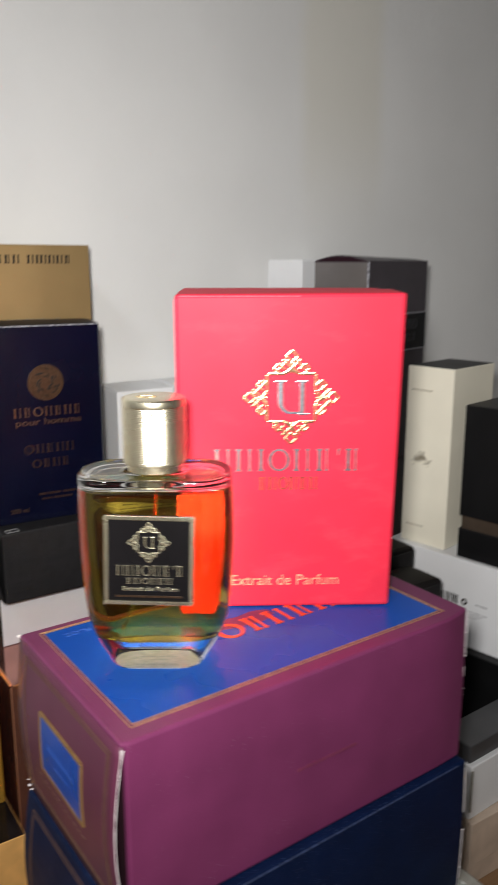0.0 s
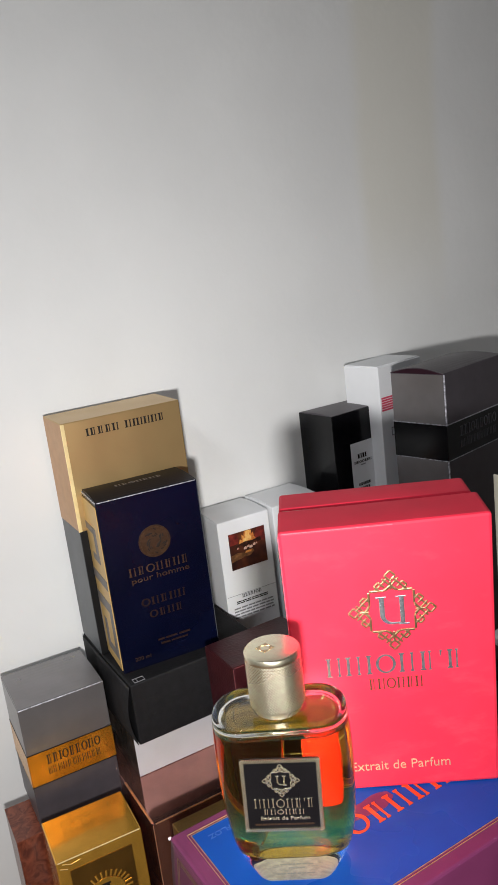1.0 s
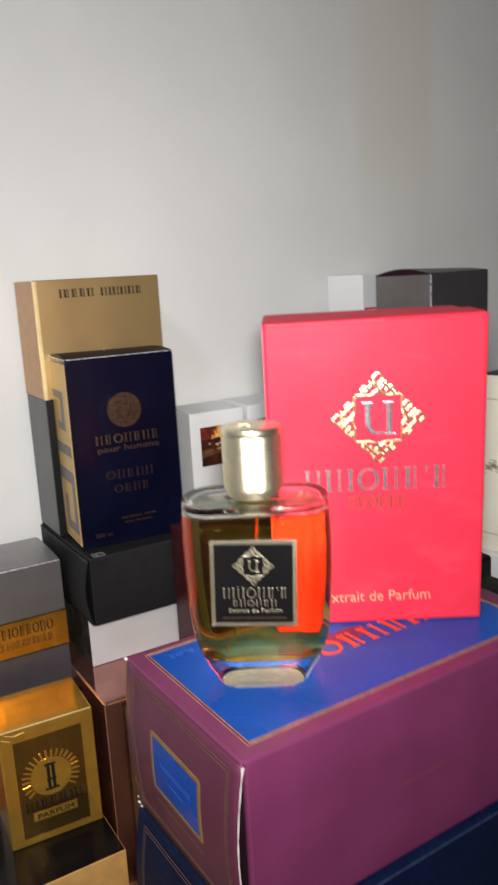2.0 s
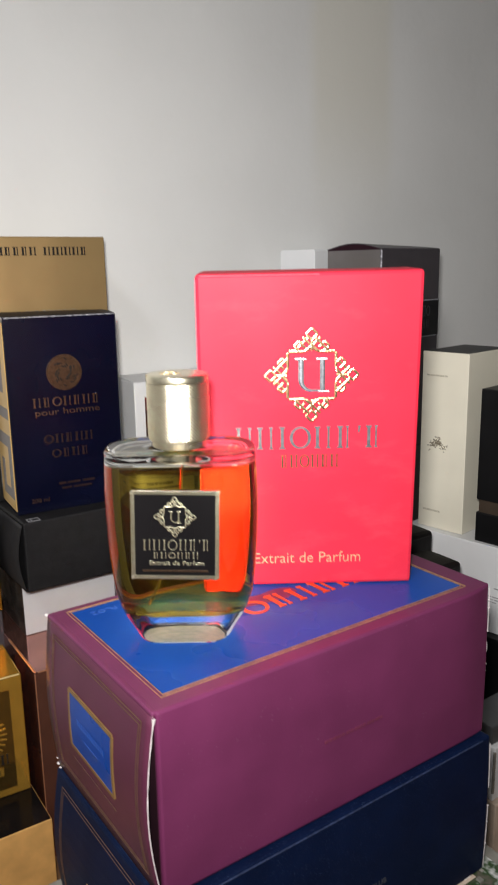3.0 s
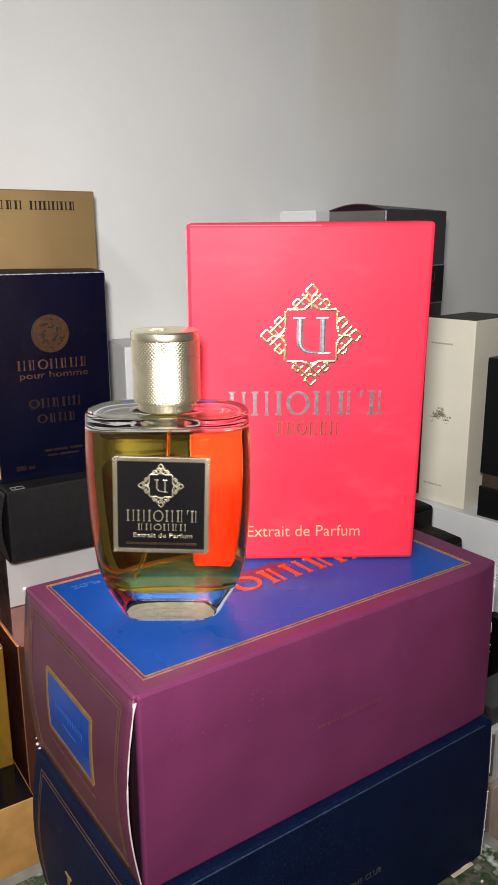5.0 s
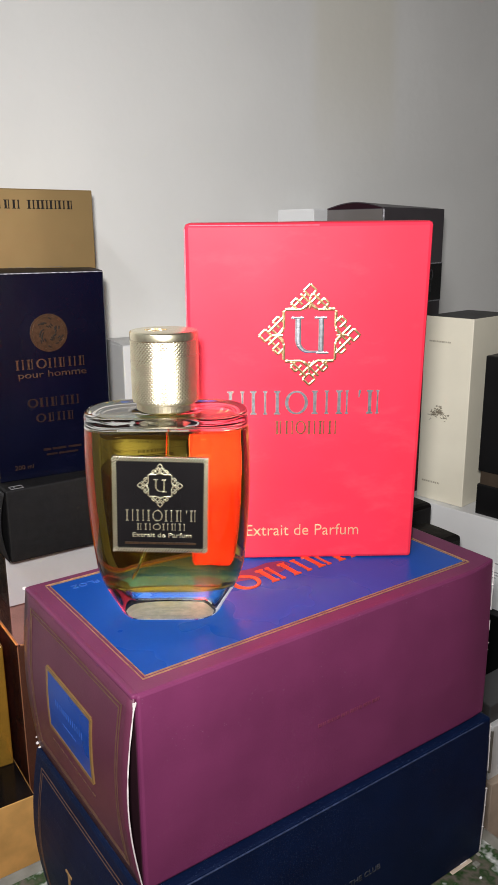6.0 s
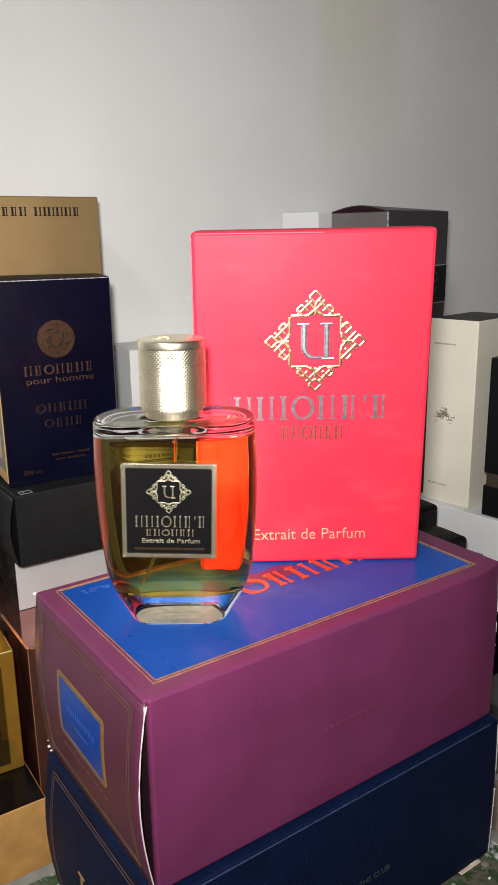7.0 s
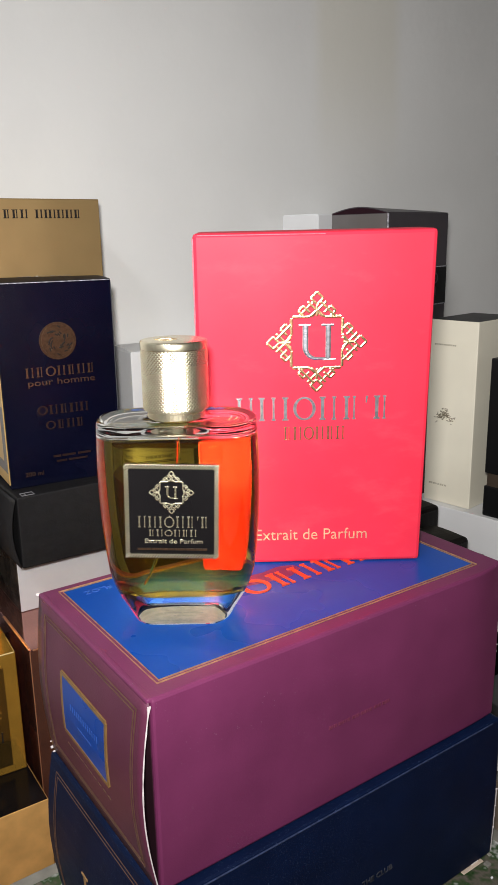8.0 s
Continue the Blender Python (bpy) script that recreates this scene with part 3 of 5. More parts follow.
# ---- boxes under the bottle ----
def patterned_box():
    t = box_thing(-0.045, 0.167, TABLE_Z, 28.0, "flat box printed with green, grey and white shapes", "patterned_box")
    h = -0.0005 - TABLE_Z
    part("body", carton(0.25, 0.16, h, 0.001), GREY_RIM, t)
    part("print", plate_top(0.008, 0.008, 0.242, 0.152, h, 0.0004), CAMO, t, "green, grey and white printed picture")

    # small pieces lying on it
    inv = t.matrix_world.inverted()
    for name, x, y, w, dd, hh, m in (("white_block", 0.1325, 0.2985, 0.0052, 0.0040, 0.0030, WHITE), ("white_block", 0.1285, 0.2990, 0.0022, 0.0035, 0.0022, WHITE), ("beige_tab", 0.1265, 0.2935, 0.0150, 0.0030, 0.0008, BEIGE),
                                     ("grey_block", 0.1400, 0.2960, 0.0030, 0.0030, 0.0015, GREY_RIM), ("grey_block", 0.1440, 0.3030, 0.0020, 0.0050, 0.0010, GREY_RIM), ("white_block", 0.1390, 0.2890, 0.0014, 0.0010, 0.0012, WHITE)):
        p = inv @ Vector((x, y, 0))
        part(name, block(p.x, p.y, h - 0.0002, p.x + w, p.y + dd, h + hh, 0.0003, 1), m, t)


def navy_box():
    t = box_thing(-0.0217, 0.2153, 0.0, 28.3, "dusty navy blue perfume box lying flat under the purple one")
    bm = carton(0.188, 0.108, 0.0795, 0.0014, 0.0007, 8)
    for v in bm.verts:
        if v.co.x < 0.012:
            v.co.x -= 0.0044 * math.sin(math.pi * min(1, max(0, v.co.z / 0.0795))) * (1 - max(0, v.co.x) / 0.012)
        v.co.x += 0.002
    part("body", bow_far_end(bm, 0.190, 0.0795), NAVY, t)
    for off in (0.0, 0.0017):
        bm = bmesh.new()
        v0, v1, z0, z1 = 0.008 + off, 0.0990 - off, 0.006 + off, 0.0742 - off
        run = [(v0, z0), (v0, z1), (v1, z1), (v1, z0), (v0, z0)]
        for (p, q) in zip(run, run[1:]):
            for k in range(12):
                a = (p[0] + (q[0] - p[0]) * k / 12, p[1] + (q[1] - p[1]) * k / 12)
                b = (p[0] + (q[0] - p[0]) * (k + 1) / 12, p[1] + (q[1] - p[1]) * (k + 1) / 12)
                x = [0.0017 - 0.0044 * math.sin(math.pi * c[1] / 0.0795) - 0.0007 * (1 - (c[0] / 0.054 - 1) ** 2) * (1 - (c[1] / 0.03975 - 1) ** 2) for c in (a, b)]
                w = (0, 0.00011) if p[1] == q[1] else (0.00011, 0)
                vs = [bm.verts.new((xx + dx, c[0] + sg * w[0], c[1] + sg * w[1])) for xx, c, sg in ((x[0], a, -1), (x[1], b, -1), (x[1], b, 1), (x[0], a, 1)) for dx in (0, 0.0008)]
                for f in ((0, 2, 4, 6), (7, 5, 3, 1), (0, 1, 3, 2), (2, 3, 5, 4), (4, 5, 7, 6), (6, 7, 1, 0)):
                    bm.faces.new([vs[i] for i in f])
        part("gold_border", bm, GOLD_DIM, t)
    part("print", word_bars(0.0800, 0.0322, 0.0962, 0.0350, 6, 0.0012, 0.0, 0.2), DIM_INK, t)
    words("print", "THE CLUB", 0.0040, DIM_INK, t, Matrix.Translation((0.0980, -0.0010, 0.0322)) @ FRONT, 0.0185)
    bm = bmesh.new()
    strip(bm, (0.0415, 0.020), (0.0415, 0.0455), 0.0022, 0.0034)
    strip(bm, (0.0385, 0.0455), (0.0445, 0.0455), 0.0010, 0.0034)
    ob = part("print", bm, GOLD_LINE, t)
    ob.matrix_local = Matrix.Rotation(-math.pi / 2, 4, "Z") @ pose(-0.105, 0, 0)
    # worn fold, with the bevel's highlight painted as a paler line
    part("rubbed_edge_highlight", block(0.006, -0.0003, 0.0782, 0.184, 0.0003, 0.0788, 0.0002), NAVY_EDGE, t, "rubbed upper edge with its highlight painted paler")
    worn_edge(t, 0.1897, 0.0, 0.0795, 3)


def worn_edge(t, u, y, h, seed, lean=0.0):
    """The rubbed far upright edge: a thin pale line that bows out, with torn bits."""
    rnd = random.Random(seed)
    bm = bmesh.new()
    z = 0.002
    while z < h - 0.004:
        d = rnd.uniform(0.003, 0.007)
        x = u + 0.0013 * math.sin(math.pi * (z + d / 2) / h) + lean * (z + d / 2) / h
        if rnd.random() < 0.8:
            k = rnd.uniform(0.00004, 0.00014)
            block(x - 0.0001, y - 0.0001, z, x + k, y + 0.0003, min(z + d, h - 0.002), 0, 1, bm)
        if rnd.random() < 0.4:
            k = rnd.uniform(0.0004, 0.0008)
            block(x - k, y - 0.0004, z, x + 0.0003, y + 0.0003, z + k * 0.7, 0.0001, 1, bm)
        z += d
    part("worn_edge", bm, WORN, t, "pale torn paper edge")


def bow_far_end(bm, w, h):
    for v in bm.verts:
        if v.co.x > w - 0.015:
            v.co.x += 0.0013 * math.sin(math.pi * min(1, max(0, v.co.z / h))) * (1 - max(0, w - v.co.x) / 0.015)
    return bm


PH = 0.0793


def rounding(x):
    """How far the purple box's long face falls back towards its soft far edge."""
    return 0.0036 * max(0, (x - 0.166) / 0.0226) ** 2


def purple_box():
    t = box_thing(-0.0217, 0.2205, 0.08, 28.0, "plum purple perfume box lying flat with royal blue top, worn edges")
    w, d = 0.1886, 0.1034
    E = 0.0012                                    # the end face stands this far in
    body = carton(w - E, d, PH, 0.0012, 0.0005, 22)
    bmesh.ops.translate(body, vec=(E, 0, 0), verts=body.verts)
    for v in body.verts:
        v.co.y += rounding(v.co.x) * max(0, 1 - v.co.y / d) * min(1, 0.25 + 0.9 * max(0, v.co.z / PH))
        v.co.x += (0.0024 * v.co.z / PH - 0.0018) * max(0, v.co.x / w) ** 6
    smooth(part("body", crisp(bow_far_end(body, w, PH)), PURPLE, t))
    part("top_panel", plate_top(0.0093, 0.0094, 0.1745, 0.0960, PH, 0.0005), BLUE, t, "glossy royal blue printed panel")
    part("gold_border", frame_top(0.0089, 0.0090, 0.1749, 0.0964, 0.00017, PH, 0.0006), BORDER_GOLD, t)
    part("gold_border", frame_top(0.0074, 0.0075, 0.1764, 0.0979, 0.00017, PH, 0.0006), BORDER_GOLD, t)
    # big foil shapes
    for ob in mark_row("foil_shape", 0.0720, 0.0, 0.1400, 0.0135, "rhtht", ORANGE, t, 0.0006, 0.0, 0.16, "copper-red foil shape"):
        ob.matrix_local = Matrix.Translation((0, 0.0425, PH + 0.0005)) @ Matrix.Rotation(-math.pi / 2, 4, "X")
    words("print", "FL.OZ", 0.0046, PALE_BLUE, t, Matrix.Translation((0.0285, 0.0905, PH + 0.0006)) @ Matrix.Rotation(math.pi, 4, "Z"), 0.0125)
    part("fold", block(E - 0.0014, 0.0006, PH - 0.0022, E + 0.0016, d - 0.0008, PH + 0.0001, 0.0009, 3), PURPLE, t, "folded upper edge of the flap")
    part("print", word_bars(0.0795, 0.0357, 0.1139, 0.0372, 14, 0.0006, -0.0003, 0.25), MAUVE_INK, t, "faint stamped line")
    # end flap, bowed away from the open near edge
    bm = bmesh.new()
    nv, nz = 20, 14
    grid = []
    for side in (0, 1):
        rows = []
        for j in range(nz + 1):
            z = 0.0008 + (PH - 0.0018) * j / nz
            row = []
            for i in range(nv + 1):
                v = 0.0002 + (d - 0.0012) * i / nv
                bow = math.sin(math.pi * j / nz) * (0.0014 * (1 - i / nv) ** 2 + 0.0031) - E
                row.append(bm.verts.new((-0.0005 - bow - 0.0006 * side, v - 0.0006 * math.sin(math.pi * j / nz) * (1 - i / nv), z)))
            rows.append(row)
        grid.append(rows)
    for rows in grid:
        for j in range(nz):
            for i in range(nv):
                bm.faces.new((rows[j][i], rows[j][i + 1], rows[j + 1][i + 1], rows[j + 1][i]))
    a, b = grid
    rim = [(0, i) for i in range(nv + 1)] + [(j, nv) for j in range(1, nz + 1)] + [(nz, i) for i in range(nv - 1, -1, -1)] + [(j, 0) for j in range(nz - 1, 0, -1)]
    for p, q in zip(rim, rim[1:] + rim[:1]):
        bm.faces.new((a[p[0]][p[1]], a[q[0]][q[1]], b[q[0]][q[1]], b[p[0]][p[1]]))
    flap = smooth(part("end_flap", bm, PURPLE_SHADED, t, "slightly bowed end flap"))

    def out(v, z, lift=0.0003):
        f, g = 1 - v / d, math.sin(math.pi * min(1, max(0, z / PH)))
        return E - 0.0011 - lift - g * (0.0014 * f * f + 0.0031)

    def on_flap(pts, s, lift=0.0003, into=None):
        bm = into or bmesh.new()
        fine = []
        for p, q in zip(pts, pts[1:]):
            for i in range(8):
                k = i / 8
                fine.append((p[0] + (q[0] - p[0]) * k, p[1] + (q[1] - p[1]) * k))
        fine.append(pts[-1])
        for p, q in zip(fine, fine[1:]):
            along = Vector((q[0] - p[0], q[1] - p[1])).normalized()
            n = Vector((-along.y, along.x)) * s / 2
            quad = []
            for c, sg in ((p, -1), (q, -1), (q, 1), (p, 1)):
                v, z = c[0] + n.x * sg, c[1] + n.y * sg
                quad.append((v, z))
            vs = [bm.verts.new((out(v, z, lift), v, z)) for v, z in quad] + [bm.verts.new((out(v, z, -0.0002), v, z)) for v, z in quad]
            for f in ((0, 1, 2, 3), (7, 6, 5, 4), (0, 4, 5, 1), (1, 5, 6, 2), (2, 6, 7, 3), (3, 7, 4, 0)):
                bm.faces.new([vs[i] for i in f])
        return bm

    for off in (0.0, 0.0016):
        part("gold_border", on_flap([(0.0075 + off, 0.0075 + off), (0.0075 + off, 0.0728 - off), (0.0945 - off, 0.0728 - off), (0.0945 - off, 0.0075 + off), (0.0075 + off, 0.0075 + off)], 0.00024), GOLD_DIM, flap)
    # blue name label with gold frame
    bm = bmesh.new()
    cols = []
    for i in range(13):
        v = 0.0300 + 0.0440 * i / 12
        cols.append([Vector((out(v, z, k), v, z)) for z, k in ((0.0286, 0.0004), (0.0376, 0.0004), (0.0466, 0.0004), (0.0556, 0.0004), (0.0556, -0.0002), (0.0286, -0.0002))])
    bm.free()
    bm = loft(cols)
    lab = part("label", bm, BLUE, flap, "blue name label")
    part("label_frame", on_flap([(0.0300, 0.0286), (0.0300, 0.0556), (0.0740, 0.0556), (0.0740, 0.0286), (0.0300, 0.0286)], 0.0017, 0.0006), FRAME_GOLD, flap, "gold label frame")
    bm = bmesh.new()
    for i in range(13):
        v = 0.0385 + i * 0.0022
        on_flap([(v, 0.0425), (v, 0.0452)], 0.0004 if i % 3 else 0.0007, 0.0005, bm)
    for i in range(5):
        v = 0.0450 + i * 0.0028
        on_flap([(v, 0.0378), (v + 0.002, 0.0378)], 0.0008, 0.0005, bm)
    part("print", bm, PALE_BLUE, flap)
    bm = bmesh.new()
    for i in range(10):
        v = 0.031 + i * 0.0045
        on_flap([(v, 0.0215), (v + 0.0028, 0.0215)], 0.0005, 0.0003, bm)
    part("print", bm, GOLD_DIM, flap)
    # white cut edge of the flap and a dark strip painting the shade beside it
    bm = bmesh.new()
    n = 24
    rings = []
    for j in range(n + 1):
        z = 0.0012 + (PH - 0.0034) * j / n
        g = math.sin(math.pi * j / n)
        x, y = E - 0.0009 - 0.0045 * g, 0.0002 - 0.0006 * g
        r = 0.00017 + 0.00010 * noise.noise((0, 0, z * 300)) + (0.0003 if j > n - 1 else 0)
        rings.append([Vector((x + dx * r, y + dy * r, z)) for dx, dy in ((-1.2, -1), (1.3, -1), (1.3, 0.6), (-1.2, 0.6))])
    part("worn_edge", loft(rings), WORN, t, "white cut paper edge of the flap")
    part("flap_gap_shade", block(E - 0.0003, 0.0021, 0.003, E + 0.0004, 0.030, PH - 0.003, 0.0001), GAP_SHADE, t, "dark strip painting the shade behind the flap")
    worn_edge(t, w - 0.0017, 0.0032, PH, 5, 0.0024)
    for v, z, s in ((d - 0.001, 0.0012, 0.0007), (d - 0.0035, 0.0006, 0.0005), (d - 0.0008, 0.0045, 0.0004), (d - 0.0006, PH - 0.0012, 0.0008)):
        part("worn_corner", block(E - 0.0022, v - s, z, E - 0.0004, v + s, z + s * 1.4, 0.0003, 1), WORN, t, "white frayed paper corner")


def red_box():
    w, d, h = 0.1020, 0.0564, 0.1510
    t = box_thing(0.0041, 0.3293, 0.08 + PH + 0.0006, -5.8, "bright red rigid perfume box with gold lattice emblem, standing upright")
    lean = Matrix.Rotation(radians(1.5), 4, "X")      # the lid stands ajar and leans forward a little more than the base
    shell = carton(w, 0.0305, h, 0.0016, 0.0003, 10)
    for v in shell.verts:                             # its far upright edge splays out towards the top
        v.co.x += 0.0017 * max(0, v.co.x / w) ** 3 * max(0, v.co.z / h)
        v.co.z += 0.0007 * max(0, v.co.x / w) ** 2 * max(0, v.co.z / h) ** 8
    lid = part("lid", shell, RED, t)
    lid.matrix_local = lean
    # rubbed edges of the lid, their highlight painted in as pinker strips
    part("rubbed_edge_highlight", block(0.002, -0.0001, h - 0.0011, w * 0.55, 0.0004, h - 0.0006, 0.0002), RED_EDGE, lid, "rubbed edge with a painted pale highlight")
    part("rubbed_edge_highlight", block(-0.0002, -0.0002, 0.003, 0.0004, 0.0004, h - 0.002, 0.0002), RED_EDGE, lid, "rubbed edge with a painted pale highlight")
    back = carton(w - 0.0008, d - 0.0318, h, 0.0016, 0.0003)
    bmesh.ops.translate(back, vec=(0.0004, 0.0318, 0), verts=back.verts)
    base = part("base", back, RED, t)
    base.matrix_local = Matrix.Rotation(radians(1.1), 4, "X")
    rim = part("inner_rim", block(0.002, 0.029, 0.002, w - 0.002, 0.034, h - 0.0012, 0.0005), CREAM_CORE, t, "cream board rim in the seam")
    rim.matrix_local = Matrix.Rotation(radians(1.1), 4, "X")
    y = -0.0003
    for k in range(4):
        part("emblem_corner", emblem(0.0526, 0.1045, 0.0217, 0.0005, y, 0.00100, (k,)), EMBOSS_GOLD, lid, "embossed gold lattice")
    part("monogram", monogram(0.0526, 0.1047, 0.0118, 0.0005, y), SILVER, lid, "silver foil monogram shape")
    mark_row("name_mark", 0.0160, 0.0696, 0.0866, 0.0803, "ttbrth'h", SILVER, lid, 0.0005, y, 0.15, "silver foil bars")
    mark_row("name_mark", 0.0374, 0.0606, 0.0658, 0.0666, "htrtht", EMBOSS_GOLD, lid, 0.0005, y, 0.15, "gold foil bars")
    words("print", "Extrait de Parfum", 0.0078, GOLD_TEXT, lid, Matrix.Translation((0.0249, y - 0.0002, 0.0119)) @ FRONT, 0.0518, 0.0002, "gold foil writing", 0.00005, 0.00012)


def bottle():
    t = thing("perfume_bottle", -0.0067, 0.2860, 0.08 + PH + 0.0009, -7.0, "clear glass bottle of amber perfume, black label, knurled gold cap", "bottle")
    prof = [(0.0000, 0.0192, 0.0144), (0.0004, 0.0206, 0.0156), (0.0014, 0.0213, 0.0161), (0.0036, 0.0224, 0.0166), (0.0066, 0.0243, 0.0169), (0.0100, 0.0265, 0.0172),
            (0.0145, 0.0286, 0.0173), (0.0200, 0.0302, 0.0174), (0.0280, 0.0311, 0.0175), (0.0400, 0.0321, 0.0174), (0.0520, 0.0325, 0.0175), (0.0640, 0.0325, 0.0178),
            (0.0720, 0.0322, 0.0182), (0.0760, 0.0320, 0.0186), (0.0790, 0.0319, 0.0187), (0.0806, 0.0318, 0.0187), (0.0813, 0.0315, 0.0184), (0.0817, 0.0309, 0.0178), (0.0817, 0.0298, 0.0168),
            (0.0815, 0.0290, 0.0161), (0.0813, 0.0220, 0.0125), (0.0813, 0.0150, 0.0105), (0.0812, 0.0100, 0.0092), (0.0830, 0.0088, 0.0088), (0.0850, 0.0086, 0.0086)]

    def rings(rows):
        """Flat front and back with elliptical ends; round towards the neck."""
        out = []
        for z, a, b in rows:
            a *= 0.985
            flat = min(0.52 * a, max(0.0, 1.6 * (a - 0.0095)))
            ring = oval(a - flat, b, z, 160, 2.15)
            out.append([Vector((p.x + math.copysign(flat, p.x) * min(1.0, abs(p.x) / 0.0004), p.y, p.z)) for p in ring])
        return out

    inner = [(0.0108, 0.0150, 0.0080), (0.0110, 0.0196, 0.0108), (0.0120, 0.0222, 0.0124), (0.0142, 0.0245, 0.0136), (0.0185, 0.0265, 0.0144), (0.0280, 0.0282, 0.0148),
             (0.0400, 0.0293, 0.0149), (0.0520, 0.0299, 0.0150), (0.0640, 0.0300, 0.0153), (0.0720, 0.0299, 0.0156), (0.0760, 0.0297, 0.0157), (0.0774, 0.0290, 0.0153), (0.0780, 0.0280, 0.0146),
             (0.0783, 0.0245, 0.0128), (0.0785, 0.0150, 0.0095), (0.0787, 0.0070, 0.0070), (0.0845, 0.0062, 0.0062)]
    bm = loft(rings(prof))
    cav = loft(rings(inner))
    for f in cav.faces:
        f.normal_flip()
    me = bpy.data.meshes.new("tmp")
    bmesh.ops.recalc_face_normals(bm, faces=bm.faces)
    bmesh.ops.recalc_face_normals(cav, faces=cav.faces)
    bmesh.ops.reverse_faces(cav, faces=cav.faces)
    cav.to_mesh(me)
    cav.free()
    bm.from_mesh(me)
    bpy.data.meshes.remove(me)
    gm = bpy.data.meshes.new("glass_body")
    bm.to_mesh(gm)
    bm.free()
    gm.materials.append(GLASS)
    g = new("glass_body", gm)
    g.parent = t
    smooth(tagged(g, "thick clear glass body"))
    g.visible_shadow = False
    level = 0.0757
    grow = 0.00012
    liq = [(z - (grow if i == 0 else 0), a + grow, b + grow) for i, (z, a, b) in enumerate(inner) if z < level]
    liq.append((level - 0.0003, 0.0298 + grow, 0.0156 + grow))
    liq.append((level, 0.0296, 0.0154))
    liquid = smooth(part("liquid", loft(rings(liq)), LIQUID, t, "amber perfume liquid"))
    liquid.visible_shadow = False
    # printed sticker under the base
    sticker = part("base_sticker", loft([oval(0.0186, 0.0140, -0.0003, 64, 3.2), oval(0.0186, 0.0140, 0.00008, 64, 3.2)]), STICKER, t, "pale printed sticker under the base")
    for i, (v, u) in enumerate(((0.005, 0.008), (0.001, 0.004), (-0.005, 0.009))):
        bm = line_bars(-u, -0.0006, u, 0.0006, 5, 0.00003, 0.0, i)
        ob = part("print", bm, SLATE, sticker)
        ob.matrix_local = Matrix.Translation((0, v, 0.00008)) @ Matrix.Rotation(-math.pi / 2, 4, "X")
    # dip tube
    n = 16
    tube = []
    for i in range(n + 1):
        k = i / n
        x, z = 0.001 - 0.016 * k ** 2.2, 0.0830 - 0.0700 * k
        tube.append([Vector((x + 0.0006 * math.cos(a), 0.0006 * math.sin(a), z)) for a in [2 * math.pi * j / 10 for j in range(10)]])
    smooth(part("dip_tube", loft(tube), PLASTIC, t, "thin clear plastic tube"))
    part("collar", loft([oval(0.0100, 0.0100, 0.0815, 48, 2), oval(0.0112, 0.0112, 0.0822, 48, 2), oval(0.0112, 0.0112, 0.0850, 48, 2)]), PALE_GOLD, t)
    # knurled cap
    R, z0, z1 = 0.0128, 0.0849, 0.1119
    seg, rows = 448, 140
    bm = bmesh.new()
    skin = []
    for j in range(rows + 1):
        z = z0 + 0.0012 + (z1 - 0.0044 - z0) * j / rows
        row = []
        for i in range(seg):
            a = 2 * math.pi * i / seg
            s, q = a * 56, (z - z0) / R * 56
            k = max(abs((s + q) / math.pi % 2 - 1), abs((s - q) / math.pi % 2 - 1))
            r = R - 0.00010 + 0.00016 * k
            row.append(bm.verts.new((r * math.cos(a), r * math.sin(a), z)))
        skin.append(row)
    for a, b in zip(skin, skin[1:]):
        for i in range(seg):
            bm.faces.new((a[i], a[(i + 1) % seg], b[(i + 1) % seg], b[i]))
    cap = part("cap", bm, PALE_GOLD, t, "knurled pale gold cap")
    smooth(part("cap_top", loft([oval(R, R, z1 - 0.0034, 96, 2), oval(R + 0.0001, R + 0.0001, z1 - 0.0030, 96, 2), oval(R + 0.0001, R + 0.0001, z1 - 0.0007, 96, 2),
                                 oval(R - 0.0002, R - 0.0002, z1 - 0.0002, 96, 2), oval(R - 0.0008, R - 0.0008, z1, 96, 2), oval(0.004, 0.004, z1 + 0.00005, 96, 2)]), PALE_GOLD, cap, "smooth polished cap top"))
    part("cap_foot", loft([oval(R - 0.0008, R - 0.0008, z0, 96, 2), oval(R - 0.0002, R - 0.0002, z0 + 0.0003, 96, 2), oval(R - 0.0002, R - 0.0002, z0 + 0.0012, 96, 2)]), PALE_GOLD, cap)
    bm = emblem(0, 0, 0.0042, 0.0002, 0, 0.0004)
    ob = part("emblem", bm, CAP_MARK, cap)
    ob.matrix_local = Matrix.Translation((-0.003, 0.0, z1)) @ Matrix.Rotation(-math.pi / 2, 4, "X")
    # label
    lw, lh = 0.0357, 0.0374
    lx, lz, ly = -lw / 2 - 0.0015, 0.0302, -0.0176
    lab = part("label", block(lx, ly - 0.0008, lz, lx + lw, ly + 0.0006, lz + lh, 0.0003), LABEL_BLACK, t, "black metal label with gold rope border")
    turn = Matrix.Translation((lx + lw / 2, 0, lz + lh / 2))      # stuck on a little askew
    lab.matrix_local = turn @ Matrix.Rotation(radians(1.8), 4, "Y") @ turn.inverted()
    yf = ly - 0.0008
    for side in range(4):
        bm = bmesh.new()
        bw = 0.0018
        if side < 2:
            zz = lz if side == 0 else lz + lh - bw
            for i in range(34):
                u = lx + (lw - 0.0011) * i / 33
                strip(bm, (u, zz + 0.0001), (u + 0.0011, zz + bw - 0.0001), 0.00055, 0.0007, yf)
        else:
            uu = lx if side == 2 else lx + lw - bw
            for i in range(36):
                z = lz + (lh - 0.0011) * i / 35
